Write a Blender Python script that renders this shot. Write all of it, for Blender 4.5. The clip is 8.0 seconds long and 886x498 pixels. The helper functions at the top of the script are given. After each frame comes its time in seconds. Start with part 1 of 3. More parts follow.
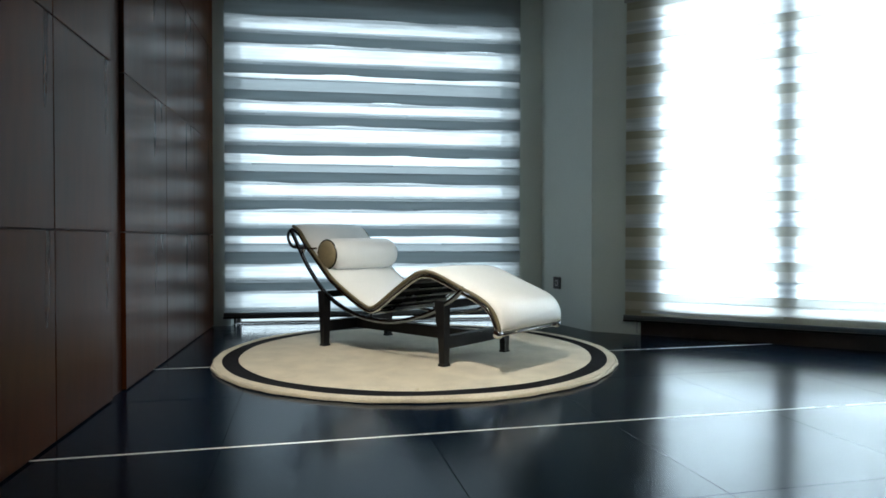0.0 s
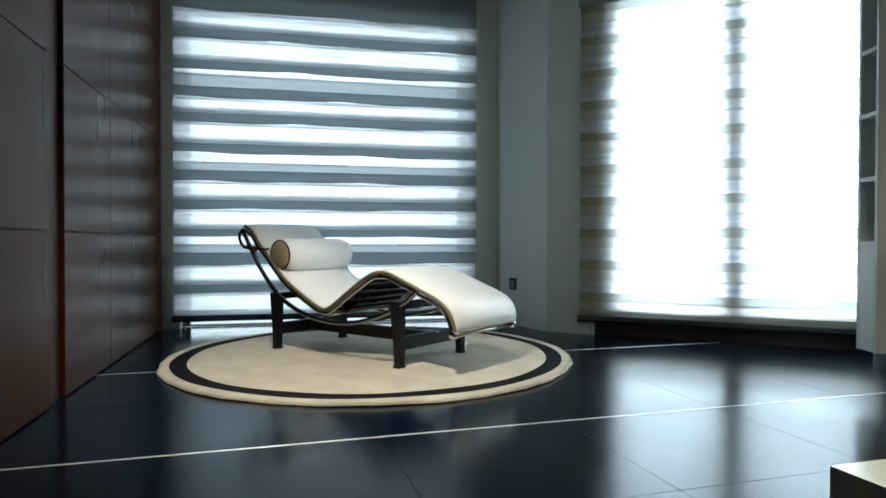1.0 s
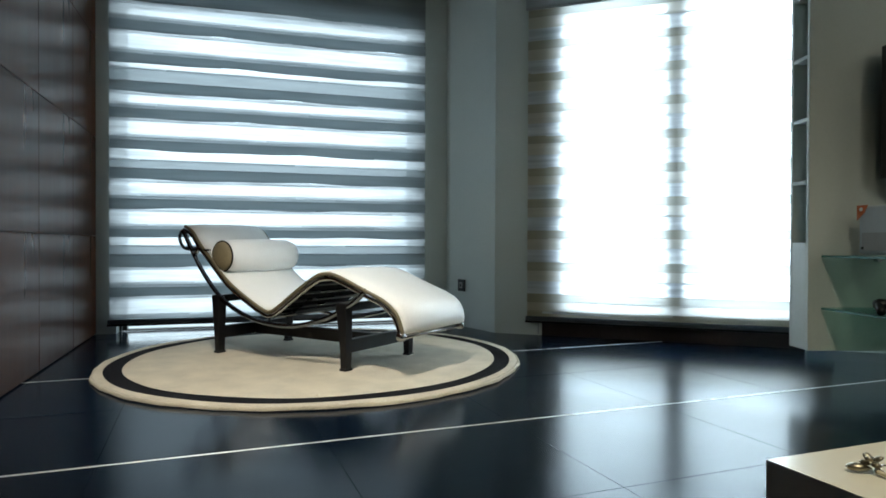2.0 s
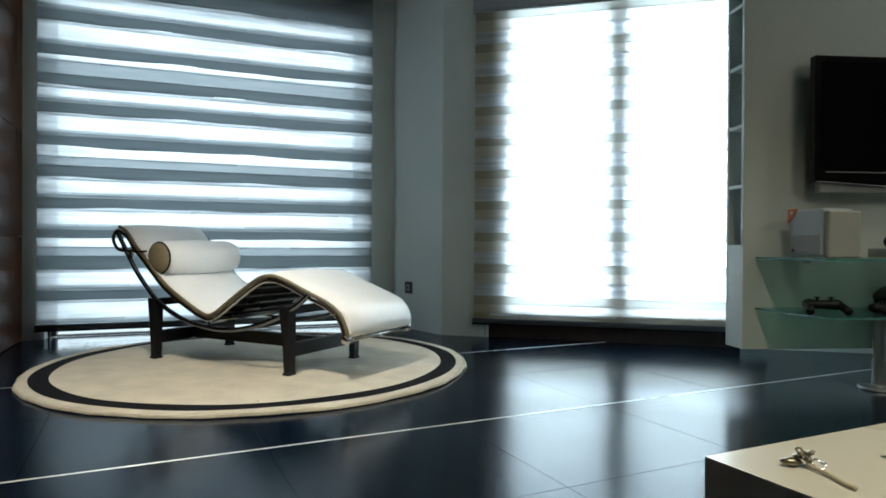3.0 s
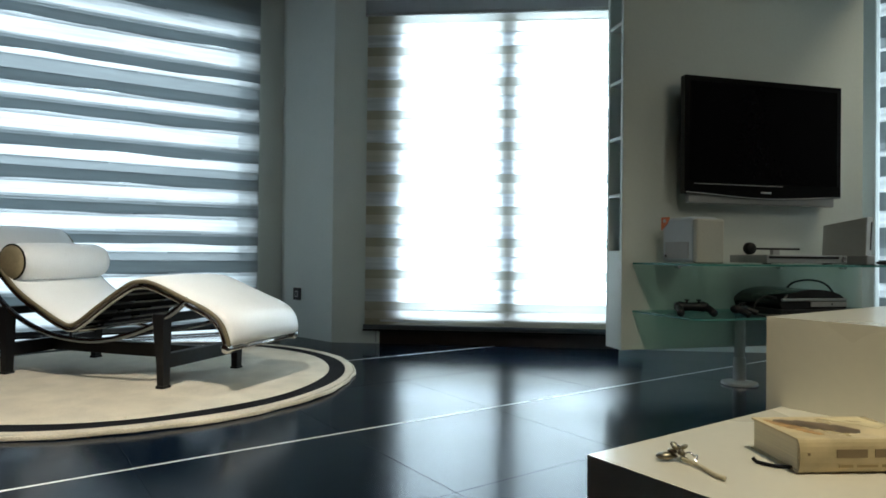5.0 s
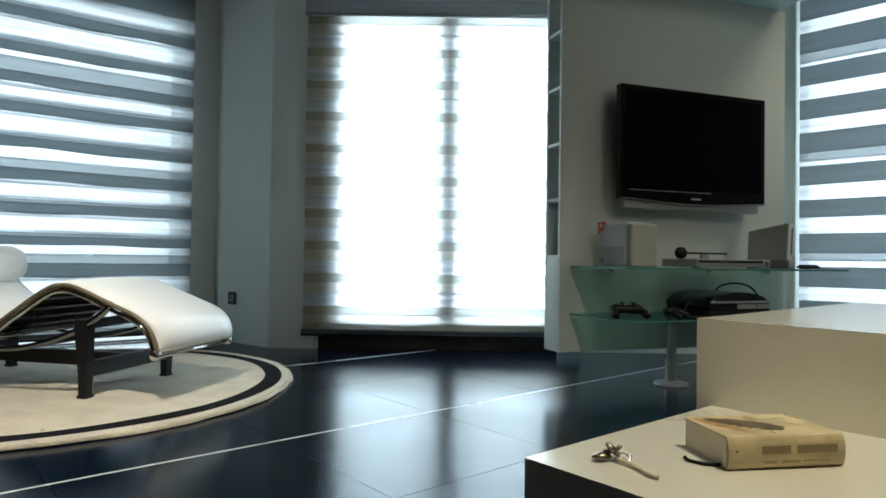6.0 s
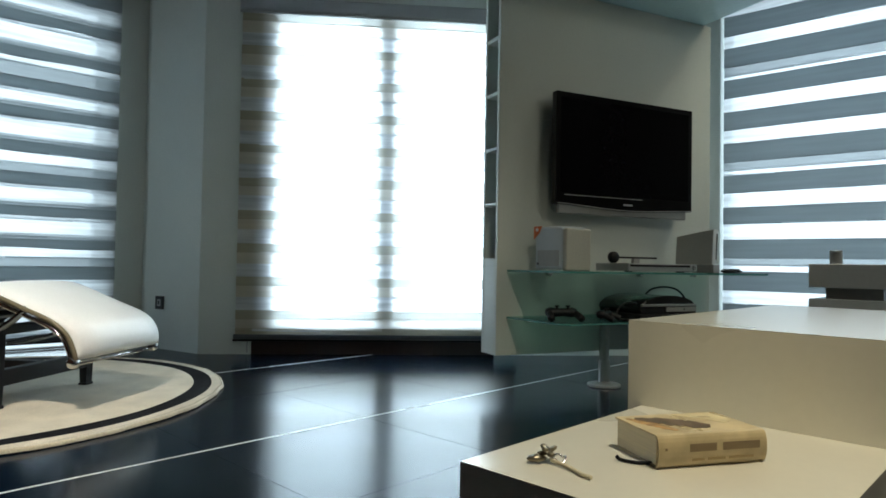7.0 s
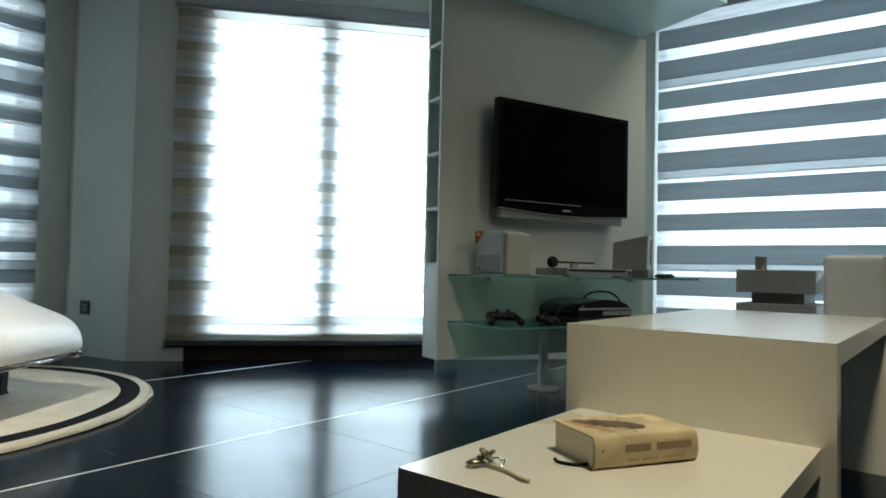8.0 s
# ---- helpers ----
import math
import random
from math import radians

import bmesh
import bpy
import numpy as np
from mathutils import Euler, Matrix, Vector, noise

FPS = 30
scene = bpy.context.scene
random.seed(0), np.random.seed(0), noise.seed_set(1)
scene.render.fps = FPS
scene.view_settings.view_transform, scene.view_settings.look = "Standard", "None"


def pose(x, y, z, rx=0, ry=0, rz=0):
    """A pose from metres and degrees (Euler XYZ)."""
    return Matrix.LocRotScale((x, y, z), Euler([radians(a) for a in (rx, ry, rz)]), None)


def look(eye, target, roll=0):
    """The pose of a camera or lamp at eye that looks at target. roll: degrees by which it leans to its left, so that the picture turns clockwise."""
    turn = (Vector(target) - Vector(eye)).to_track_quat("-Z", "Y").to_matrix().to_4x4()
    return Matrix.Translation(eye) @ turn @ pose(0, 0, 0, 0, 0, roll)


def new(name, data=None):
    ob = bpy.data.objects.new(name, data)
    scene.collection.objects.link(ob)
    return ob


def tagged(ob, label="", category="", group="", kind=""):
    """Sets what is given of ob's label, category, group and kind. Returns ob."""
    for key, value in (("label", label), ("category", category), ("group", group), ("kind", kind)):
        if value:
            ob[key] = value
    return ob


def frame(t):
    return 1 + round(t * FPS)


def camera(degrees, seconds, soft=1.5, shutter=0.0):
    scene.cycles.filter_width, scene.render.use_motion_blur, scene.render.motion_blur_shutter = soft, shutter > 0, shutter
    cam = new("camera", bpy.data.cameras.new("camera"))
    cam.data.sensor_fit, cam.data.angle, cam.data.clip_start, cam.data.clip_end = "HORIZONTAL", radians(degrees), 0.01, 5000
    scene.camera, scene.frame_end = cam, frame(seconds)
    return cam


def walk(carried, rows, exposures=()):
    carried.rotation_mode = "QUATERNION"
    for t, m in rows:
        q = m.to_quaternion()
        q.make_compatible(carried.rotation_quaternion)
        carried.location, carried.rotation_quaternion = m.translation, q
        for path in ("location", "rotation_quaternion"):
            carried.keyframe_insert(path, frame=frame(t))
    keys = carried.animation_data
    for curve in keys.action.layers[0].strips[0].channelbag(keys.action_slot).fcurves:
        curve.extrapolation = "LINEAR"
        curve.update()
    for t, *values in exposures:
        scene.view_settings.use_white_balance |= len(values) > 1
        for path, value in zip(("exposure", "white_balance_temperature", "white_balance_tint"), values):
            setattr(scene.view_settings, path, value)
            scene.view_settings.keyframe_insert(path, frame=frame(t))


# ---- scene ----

# ================= camera and walk =================
cam = camera(69.96, 8.0, soft=1.7)
# seconds, eye x y z, yaw to the left from +y, pitch up, roll
PATH = [
    (0, -0.035, -0.037, 0.652, -8.38, -0.93, 0.04),
    (0.5, -0.028, -0.026, 0.648, -10.15, -0.85, 0.07),
    (1, -0.020, -0.015, 0.645, -12.21, -0.76, 0.11),
    (1.5, -0.012, -0.005, 0.641, -14.43, -0.65, 0.15),
    (3, 0.011, 0.023, 0.632, -21.40, -0.26, 0.32),
    (3.5, 0.018, 0.032, 0.629, -23.74, -0.10, 0.38),
    (4, 0.025, 0.040, 0.626, -26.12, 0.07, 0.45),
    (5.5, 0.047, 0.060, 0.618, -33.63, 0.67, 0.70),
    (6, 0.055, 0.066, 0.616, -36.32, 0.90, 0.79),
    (6.5, 0.062, 0.071, 0.613, -39.07, 1.14, 0.89),
    (7, 0.069, 0.076, 0.611, -41.85, 1.39, 0.99),
    (7.5, 0.076, 0.080, 0.609, -44.56, 1.66, 1.10),
    (8, 0.083, 0.084, 0.607, -47.06, 1.93, 1.22),
]


def aim(x, y, z, yaw, pitch, roll):
    a, b = radians(yaw), radians(pitch)
    way = Vector((-math.sin(a) * math.cos(b), math.cos(a) * math.cos(b), math.sin(b)))
    return look((x, y, z), Vector((x, y, z)) + 2 * way, roll)


walk(cam, [(row[0], aim(*row[1:])) for row in PATH])
scene.view_settings.exposure = -0.22

# ================= light =================
SKY_A, SKY_B, SKY_C = 3.6, 21.0, 4.1      # brightness outside the three windows
world = bpy.data.worlds.new("world")
scene.world = world
world.use_nodes = True
wn = world.node_tree.nodes
sky = wn.new("ShaderNodeTexSky")
sky.sky_type, sky.sun_disc, sky.sun_elevation, sky.sun_rotation = "NISHITA", False, radians(40), radians(37)
world.node_tree.links.new(sky.outputs[0], wn["Background"].inputs[0])
wn["Background"].inputs[1].default_value = 0.1


def downlight(x, y, z, target, watts, size, blend, colour=(1.0, 0.74, 0.42), soft=0.06):
    data = bpy.data.lights.new("downlight_lamp", "SPOT")
    data.energy, data.color, data.spot_size, data.spot_blend, data.shadow_soft_size = watts, colour, radians(size), blend, soft
    lamp = new("downlight_lamp", data)
    lamp.matrix_world = look((x, y, z), target)
    return lamp


downlight(-0.05, 1.75, 2.63, (0.02, 2.85, 0.1), 380, 62, 1.0, (1.0, 0.95, 0.83), 0.04)
downlight(1.1, 0.05, 2.63, (1.35, 0.72, 0.2), 228, 94, 1.0, (1.0, 0.93, 0.72), 0.15)
# Broad soft fill added to brighten the television panel, from no known fixture.
downlight(2.75, -1.2, 2.60, (3.05, 1.9, 1.62), 98, 52, 1.0, (1.0, 0.97, 0.80), 0.7)
downlight(3.65, 0.80, 2.63, (3.40, 1.40, 0.8), 64, 112, 1.0, (1.0, 0.93, 0.70), 0.28)
downlight(-0.55, 0.9, 2.63, (-0.98, 1.55, 0.2), 16, 70, 1.0, (1.0, 0.56, 0.22))

# ================= materials =================


def mat(name, base=(0.5, 0.5, 0.5), rough=0.5, metal=0.0, grain=40.0, vary=0.1, bump=0.02, spec=0.5, coat=0.0, stretch=(1, 1, 1), blotch=2.5, random_tint=0.0, sheen=0.0, gloss_tint=None):
    """A surface with variation at two scales, wear in its gloss and fine relief."""
    m = bpy.data.materials.new(name)
    m.use_nodes = True
    nt = m.node_tree
    b = nt.nodes["Principled BSDF"]
    b.inputs["Metallic"].default_value = metal
    b.inputs["Specular IOR Level"].default_value = spec
    b.inputs["Coat Weight"].default_value = coat
    b.inputs["Coat Roughness"].default_value = 0.2
    b.inputs["Sheen Weight"].default_value = sheen
    if gloss_tint:
        b.inputs["Specular Tint"].default_value = (*gloss_tint, 1)
    co = nt.nodes.new("ShaderNodeTexCoord")
    mp = nt.nodes.new("ShaderNodeMapping")
    mp.inputs["Scale"].default_value = stretch
    nt.links.new(co.outputs["Object"], mp.inputs[0])
    fine, big = nt.nodes.new("ShaderNodeTexNoise"), nt.nodes.new("ShaderNodeTexNoise")
    fine.inputs["Scale"].default_value, fine.inputs["Detail"].default_value = grain, 5
    big.inputs["Scale"].default_value, big.inputs["Detail"].default_value = blotch, 3
    for n in (fine, big):
        nt.links.new(mp.outputs[0], n.inputs["Vector"])
    add = nt.nodes.new("ShaderNodeMath")
    nt.links.new(fine.outputs[0], add.inputs[0])
    nt.links.new(big.outputs[0], add.inputs[1])
    span = nt.nodes.new("ShaderNodeMapRange")
    span.interpolation_type = "SMOOTHSTEP"
    span.inputs[1].default_value, span.inputs[2].default_value = 0.55, 1.45
    span.inputs[3].default_value, span.inputs[4].default_value = 1 - vary, 1 + vary
    nt.links.new(add.outputs[0], span.inputs[0])
    hue = nt.nodes.new("ShaderNodeHueSaturation")
    hue.inputs["Color"].default_value = (*base, 1)
    last = span.outputs[0]
    if random_tint:
        info, r2, mul = nt.nodes.new("ShaderNodeObjectInfo"), nt.nodes.new("ShaderNodeMapRange"), nt.nodes.new("ShaderNodeMath")
        r2.inputs[3].default_value, r2.inputs[4].default_value = 1 - random_tint, 1 + random_tint
        mul.operation = "MULTIPLY"
        nt.links.new(info.outputs["Random"], r2.inputs[0])
        nt.links.new(last, mul.inputs[0])
        nt.links.new(r2.outputs[0], mul.inputs[1])
        last = mul.outputs[0]
    nt.links.new(last, hue.inputs["Value"])
    nt.links.new(hue.outputs[0], b.inputs["Base Color"])
    rr = nt.nodes.new("ShaderNodeMapRange")
    rr.interpolation_type = "SMOOTHSTEP"
    rr.inputs[1].default_value, rr.inputs[2].default_value = 0.2, 0.8
    rr.inputs[3].default_value, rr.inputs[4].default_value = max(rough * 0.85, 0.02), min(rough * 1.15, 1)
    nt.links.new(big.outputs[0], rr.inputs[0])
    nt.links.new(rr.outputs[0], b.inputs["Roughness"])
    if bump:
        bp = nt.nodes.new("ShaderNodeBump")
        bp.inputs["Strength"].default_value, bp.inputs["Distance"].default_value = bump * 5, 0.002
        nt.links.new(fine.outputs[0], bp.inputs["Height"])
        nt.links.new(bp.outputs[0], b.inputs["Normal"])
    return m


def cloth(name, back, front, clear, wave=0.08):
    """Blind fabric: light comes through it (back), it scatters the room's light (front), and some passes straight (clear)."""
    m = bpy.data.materials.new(name)
    m.use_nodes = True
    nt = m.node_tree
    nt.nodes.remove(nt.nodes["Principled BSDF"])
    out = nt.nodes["Material Output"]
    tr, di, tp = nt.nodes.new("ShaderNodeBsdfTranslucent"), nt.nodes.new("ShaderNodeBsdfDiffuse"), nt.nodes.new("ShaderNodeBsdfTransparent")
    co, nz, mp = nt.nodes.new("ShaderNodeTexCoord"), nt.nodes.new("ShaderNodeTexNoise"), nt.nodes.new("ShaderNodeMapping")
    mp.inputs["Scale"].default_value = (1.0, 1.0, 14.0)
    nz.inputs["Scale"].default_value, nz.inputs["Detail"].default_value = 2.0, 4
    nt.links.new(co.outputs["Object"], mp.inputs[0])
    nt.links.new(mp.outputs[0], nz.inputs["Vector"])
    for shader, col in ((tr, back), (di, front)):
        sp, hu = nt.nodes.new("ShaderNodeMapRange"), nt.nodes.new("ShaderNodeHueSaturation")
        sp.inputs[1].default_value, sp.inputs[2].default_value = 0.3, 0.7
        sp.inputs[3].default_value, sp.inputs[4].default_value = 1 - wave, 1 + wave
        hu.inputs["Color"].default_value = (*col, 1)
        nt.links.new(nz.outputs[0], sp.inputs[0])
        nt.links.new(sp.outputs[0], hu.inputs["Value"])
        nt.links.new(hu.outputs[0], shader.inputs["Color"])
    a1, mx = nt.nodes.new("ShaderNodeAddShader"), nt.nodes.new("ShaderNodeMixShader")
    nt.links.new(tr.outputs[0], a1.inputs[0])
    nt.links.new(di.outputs[0], a1.inputs[1])
    mx.inputs[0].default_value = clear
    nt.links.new(a1.outputs[0], mx.inputs[1])
    nt.links.new(tp.outputs[0], mx.inputs[2])
    nt.links.new(mx.outputs[0], out.inputs[0])
    return m


def glow(name, colour, strength):
    m = bpy.data.materials.new(name)
    m.use_nodes = True
    nt = m.node_tree
    nt.nodes.remove(nt.nodes["Principled BSDF"])
    e = nt.nodes.new("ShaderNodeEmission")
    e.inputs[0].default_value, e.inputs[1].default_value = (*colour, 1), strength
    nt.links.new(e.outputs[0], nt.nodes["Material Output"].inputs[0])
    return m


def glass(name, colour, rough=0.0, thin=0.0):
    m = bpy.data.materials.new(name)
    m.use_nodes = True
    b = m.node_tree.nodes["Principled BSDF"]
    b.inputs["Base Color"].default_value = (*colour, 1)
    b.inputs["Transmission Weight"].default_value, b.inputs["Roughness"].default_value, b.inputs["IOR"].default_value = 1.0, rough, 1.45
    if thin:
        nt = m.node_tree
        tp, mx = nt.nodes.new("ShaderNodeBsdfTransparent"), nt.nodes.new("ShaderNodeMixShader")
        tp.inputs[0].default_value = (*[c ** 0.35 for c in colour], 1)
        mx.inputs[0].default_value = thin
        nt.links.new(b.outputs[0], mx.inputs[1])
        nt.links.new(tp.outputs[0], mx.inputs[2])
        nt.links.new(mx.outputs[0], nt.nodes["Material Output"].inputs[0])
    return m


WALL = mat("wall_paint", (0.68, 0.74, 0.71), 0.75, vary=0.04, grain=90, bump=0.03)
# Unseen rear wall; its dark colour stands for a dim room and limits reflections.
DARKWALL = mat("dim_room_wall", (0.06, 0.055, 0.05), 0.7, vary=0.1)
PANELWHITE = mat("lacquer_panel", (0.57, 0.61, 0.57), 0.55, vary=0.03, grain=60, bump=0.01)
# Ceiling out of view, darkened to grey so it reflects less into the floor.
CEIL = mat("darkened_ceiling", (0.28, 0.28, 0.28), 0.9, vary=0.04)
WOOD = mat("dark_veneer", (0.050, 0.0142, 0.0040), 0.3, grain=9, vary=0.25, stretch=(3, 3, 0.5), blotch=1.5, bump=0.0, spec=0.085, random_tint=0.12)
WOODGAP = mat("groove_timber", (0.035, 0.011, 0.006), 0.5, vary=0.2, stretch=(3, 3, 0.3))
TILE = mat("slate_tile", (0.0014, 0.0050, 0.0125), 0.18, grain=30, vary=0.22, blotch=3, bump=0.002, spec=0.185, gloss_tint=(0.36, 0.71, 1.0), random_tint=0.1)
GROUT = mat("grout", (0.012, 0.013, 0.015), 0.8, vary=0.2)
STRIP = mat("inlay_strip", (0.75, 0.76, 0.74), 0.3, vary=0.1, metal=0.4)
RUG = mat("wool_cream", (0.56, 0.50, 0.385), 0.95, grain=170, vary=0.2, blotch=7, bump=0.5, spec=0.1, sheen=0.3)
RUGDARK = mat("wool_black", (0.007, 0.007, 0.009), 0.95, grain=260, vary=0.25, bump=0.2, spec=0.1)
LEATHER = mat("white_leather", (0.86, 0.86, 0.84), 0.34, grain=140, vary=0.04, bump=0.03, blotch=5)
PIPING = mat("olive_piping", (0.15, 0.125, 0.075), 0.5, vary=0.08, grain=80)
PADEND = mat("olive_suede", (0.30, 0.25, 0.15), 0.8, vary=0.12, grain=80)
CHROME = mat("chrome", (0.55, 0.55, 0.56), 0.14, metal=1.0, vary=0.04, bump=0)
# The chrome again, with the near tube's shade put into its colour.
SHADECHROME = mat("shaded_chrome", (0.17, 0.19, 0.22), 0.24, metal=1.0, vary=0.08, bump=0)
BLACKSTEEL = mat("black_steel", (0.006, 0.006, 0.007), 0.42, vary=0.2, grain=60, spec=0.3)
SPRING = mat("dark_spring_steel", (0.055, 0.055, 0.06), 0.3, metal=0.8, vary=0.2, grain=120)
STRAP = mat("black_strap", (0.007, 0.007, 0.008), 0.85, vary=0.2, spec=0.15)
TABLE = mat("ivory_lacquer", (0.72, 0.68, 0.56), 0.29, vary=0.02, grain=50, bump=0.002, blotch=1.2, spec=0.5, coat=1.0)
FRAME = mat("dark_window_frame", (0.045, 0.043, 0.042), 0.45, vary=0.15)
KICK = mat("dark_sill_timber", (0.022, 0.012, 0.009), 0.5, vary=0.2)
ALU = mat("brushed_aluminium", (0.42, 0.44, 0.46), 0.35, metal=0.8, vary=0.06, stretch=(1, 1, 20))
BAR = mat("dull_aluminium", (0.10, 0.115, 0.13), 0.4, metal=0.6, vary=0.06)
FABRIC = cloth("blind_fabric", (0.040, 0.050, 0.055), (0.24, 0.25, 0.25), 0.0)
PALE = cloth("pale_blind_fabric", (0.14, 0.143, 0.14), (0.27, 0.23, 0.15), 0.0)
BEIGE = cloth("beige_blind_fabric", (0.35, 0.35, 0.345), (0.27, 0.23, 0.155), 0.06)
SHEER = cloth("blind_sheer", (0.56, 0.58, 0.60), (0.14, 0.14, 0.14), 0.12, wave=0.26)
SOFT = cloth("blind_feathered_edge", (0.33, 0.35, 0.365), (0.18, 0.18, 0.18), 0.06, wave=0.2)
HALF = cloth("blind_overlap", (0.155, 0.175, 0.185), (0.22, 0.23, 0.24), 0.04)
BLACKGLOSS = mat("piano_black", (0.006, 0.006, 0.007), 0.12, vary=0.1, bump=0)
SCREEN = mat("dark_screen", (0.004, 0.004, 0.005), 0.12, vary=0.1, bump=0, spec=0.12)
PLASTIC = mat("black_plastic", (0.006, 0.006, 0.007), 0.45, vary=0.15, spec=0.3)
WHITEPLASTIC = mat("white_plastic", (0.72, 0.73, 0.72), 0.4, vary=0.04)
GREYPLASTIC = mat("grey_plastic", (0.30, 0.31, 0.31), 0.4, vary=0.06)
SILVER = mat("silver_plastic", (0.40, 0.41, 0.42), 0.35, metal=0.5, vary=0.05)
ORANGE = mat("orange_tag", (0.65, 0.16, 0.05), 0.5, vary=0.1)
GLASS = glass("green_glass", (0.42, 0.78, 0.75), thin=0.6)
GLASSEDGE = mat("glass_edge", (0.07, 0.23, 0.21), 0.18, vary=0.25, grain=25, blotch=6, coat=0.5)
FROST = mat("teal_back_painted_glass", (0.50, 0.73, 0.75), 0.15, vary=0.05, blotch=4, coat=0.5)
PAPER = mat("page_edges", (0.68, 0.60, 0.43), 0.85, vary=0.12, grain=10, stretch=(1, 1, 60), bump=0.05)
COVER = mat("book_cover", (0.50, 0.40, 0.23), 0.3, vary=0.26, grain=22, blotch=14)
COVERDARK = mat("cover_print", (0.12, 0.08, 0.05), 0.35, vary=0.5, grain=40, blotch=25)
INK = mat("spine_print", (0.24, 0.17, 0.09), 0.5, vary=0.1)
PEWTER = mat("pewter", (0.24, 0.21, 0.15), 0.36, metal=1.0, vary=0.1, bump=0)
SOCKET = mat("socket_black", (0.02, 0.02, 0.022), 0.4)
CORD = mat("natural_cord", (0.52, 0.46, 0.32), 0.85, vary=0.15, grain=120, bump=0.2)

# ================= mesh helpers =================


def obj(name, bm, material, smooth=False):
    me = bpy.data.meshes.new(name)
    bmesh.ops.recalc_face_normals(bm, faces=bm.faces[:])
    if smooth:
        for f in bm.faces:
            f.smooth = True
    bm.to_mesh(me)
    bm.free()
    if material:
        me.materials.append(material)
    return new(name, me)


def part(name, bm, material, parent, label="", smooth=False):
    ob = obj(name, bm, material, smooth)
    ob.parent = parent
    return tagged(ob, label)


def empty(name, m, label, category, group=""):
    ob = new(name)
    ob.matrix_world = m
    return tagged(ob, label, category, group)


def box(x0, x1, y0, y1, z0, z1, bevel=0.0, seg=2, bm=None):
    bm = bm or bmesh.new()
    r = bmesh.ops.create_cube(bm, size=1.0)
    vs = r["verts"]
    for v in vs:
        v.co = Vector(((x0 + x1) / 2 + v.co.x * (x1 - x0), (y0 + y1) / 2 + v.co.y * (y1 - y0), (z0 + z1) / 2 + v.co.z * (z1 - z0)))
    if bevel:
        es = list({e for v in vs for e in v.link_edges})
        bmesh.ops.bevel(bm, geom=es, offset=bevel, segments=seg, profile=0.5, affect="EDGES")
    return bm


def turned(profile, segs=32, bm=None, centre=(0, 0, 0), axis="z"):
    """A body turned round an axis from (radius, height) pairs."""
    bm = bm or bmesh.new()
    rings = []
    for r, h in profile:
        ring = []
        for k in range(segs):
            a = 2 * math.pi * k / segs
            c, s = r * math.cos(a), r * math.sin(a)
            p = {"z": (c, s, h), "y": (c, h, s), "x": (h, c, s)}[axis]
            ring.append(bm.verts.new(Vector(p) + Vector(centre)))
        rings.append(ring)
    for a, b in zip(rings, rings[1:]):
        for k in range(segs):
            bm.faces.new((a[k], a[(k + 1) % segs], b[(k + 1) % segs], b[k]))
    if profile[0][0] > 1e-5:
        bm.faces.new(rings[0])
    if profile[-1][0] > 1e-5:
        bm.faces.new(rings[-1])
    bmesh.ops.remove_doubles(bm, verts=bm.verts[:], dist=1e-6)
    return bm


def smooth_line(pts, n=8):
    """A Catmull-Rom line through the points."""
    P = [Vector(p) for p in pts]
    P = [2 * P[0] - P[1]] + P + [2 * P[-1] - P[-2]]
    out = []
    for i in range(1, len(P) - 2):
        for k in range(n):
            t = k / n
            a, b, c, d = P[i - 1], P[i], P[i + 1], P[i + 2]
            out.append(0.5 * ((2 * b) + (c - a) * t + (2 * a - 5 * b + 4 * c - d) * t * t + (3 * b - a - 3 * c + d) * t ** 3))
    out.append(P[-2])
    return out


def tube(pts, r, segs=10, bm=None, n=6, smoothed=True):
    bm = bm or bmesh.new()
    line = smooth_line(pts, n) if smoothed else [Vector(p) for p in pts]
    up, rings = None, []
    for i, p in enumerate(line):
        d = (line[min(i + 1, len(line) - 1)] - line[max(i - 1, 0)]).normalized()
        if up is None:
            up = d.orthogonal().normalized()
        up = (up - d * up.dot(d)).normalized()
        side = d.cross(up)
        rings.append([bm.verts.new(p + r * (math.cos(2 * math.pi * k / segs) * up + math.sin(2 * math.pi * k / segs) * side)) for k in range(segs)])
    for a, b in zip(rings, rings[1:]):
        for k in range(segs):
            bm.faces.new((a[k], a[(k + 1) % segs], b[(k + 1) % segs], b[k]))
    bm.faces.new(rings[0])
    bm.faces.new(rings[-1])
    return bm


def extrude_outline(pts, lo, hi, axis="z", bm=None, bevel=0.0):
    """A flat outline given thickness along an axis."""
    bm = bm or bmesh.new()
    def at(p, h):
        return {"z": (p[0], p[1], h), "y": (p[0], h, p[1]), "x": (h, p[0], p[1])}[axis]
    a = [bm.verts.new(at(p, lo)) for p in pts]
    b = [bm.verts.new(at(p, hi)) for p in pts]
    bm.faces.new(a)
    bm.faces.new(b)
    n = len(pts)
    for k in range(n):
        bm.faces.new((a[k], a[(k + 1) % n], b[(k + 1) % n], b[k]))
    if bevel:
        bmesh.ops.bevel(bm, geom=bm.edges[:], offset=bevel, segments=2, profile=0.5, affect="EDGES")
    return bm


def structure(ob, label="", category=""):
    return tagged(ob, label, category, kind="structure")


def wall_along(name, p, q, z0, z1, thick, material, label):
    """A straight wall from p to q, thick to its left."""
    p, q = Vector((*p, 0)), Vector((*q, 0))
    d = q - p
    m = Matrix.Translation(p) @ Matrix.Rotation(math.atan2(d.y, d.x), 4, "Z")
    ob = obj(name, box(0, d.length, 0, thick, z0, z1), material)
    ob.matrix_world = m
    return structure(ob, label, "wall")


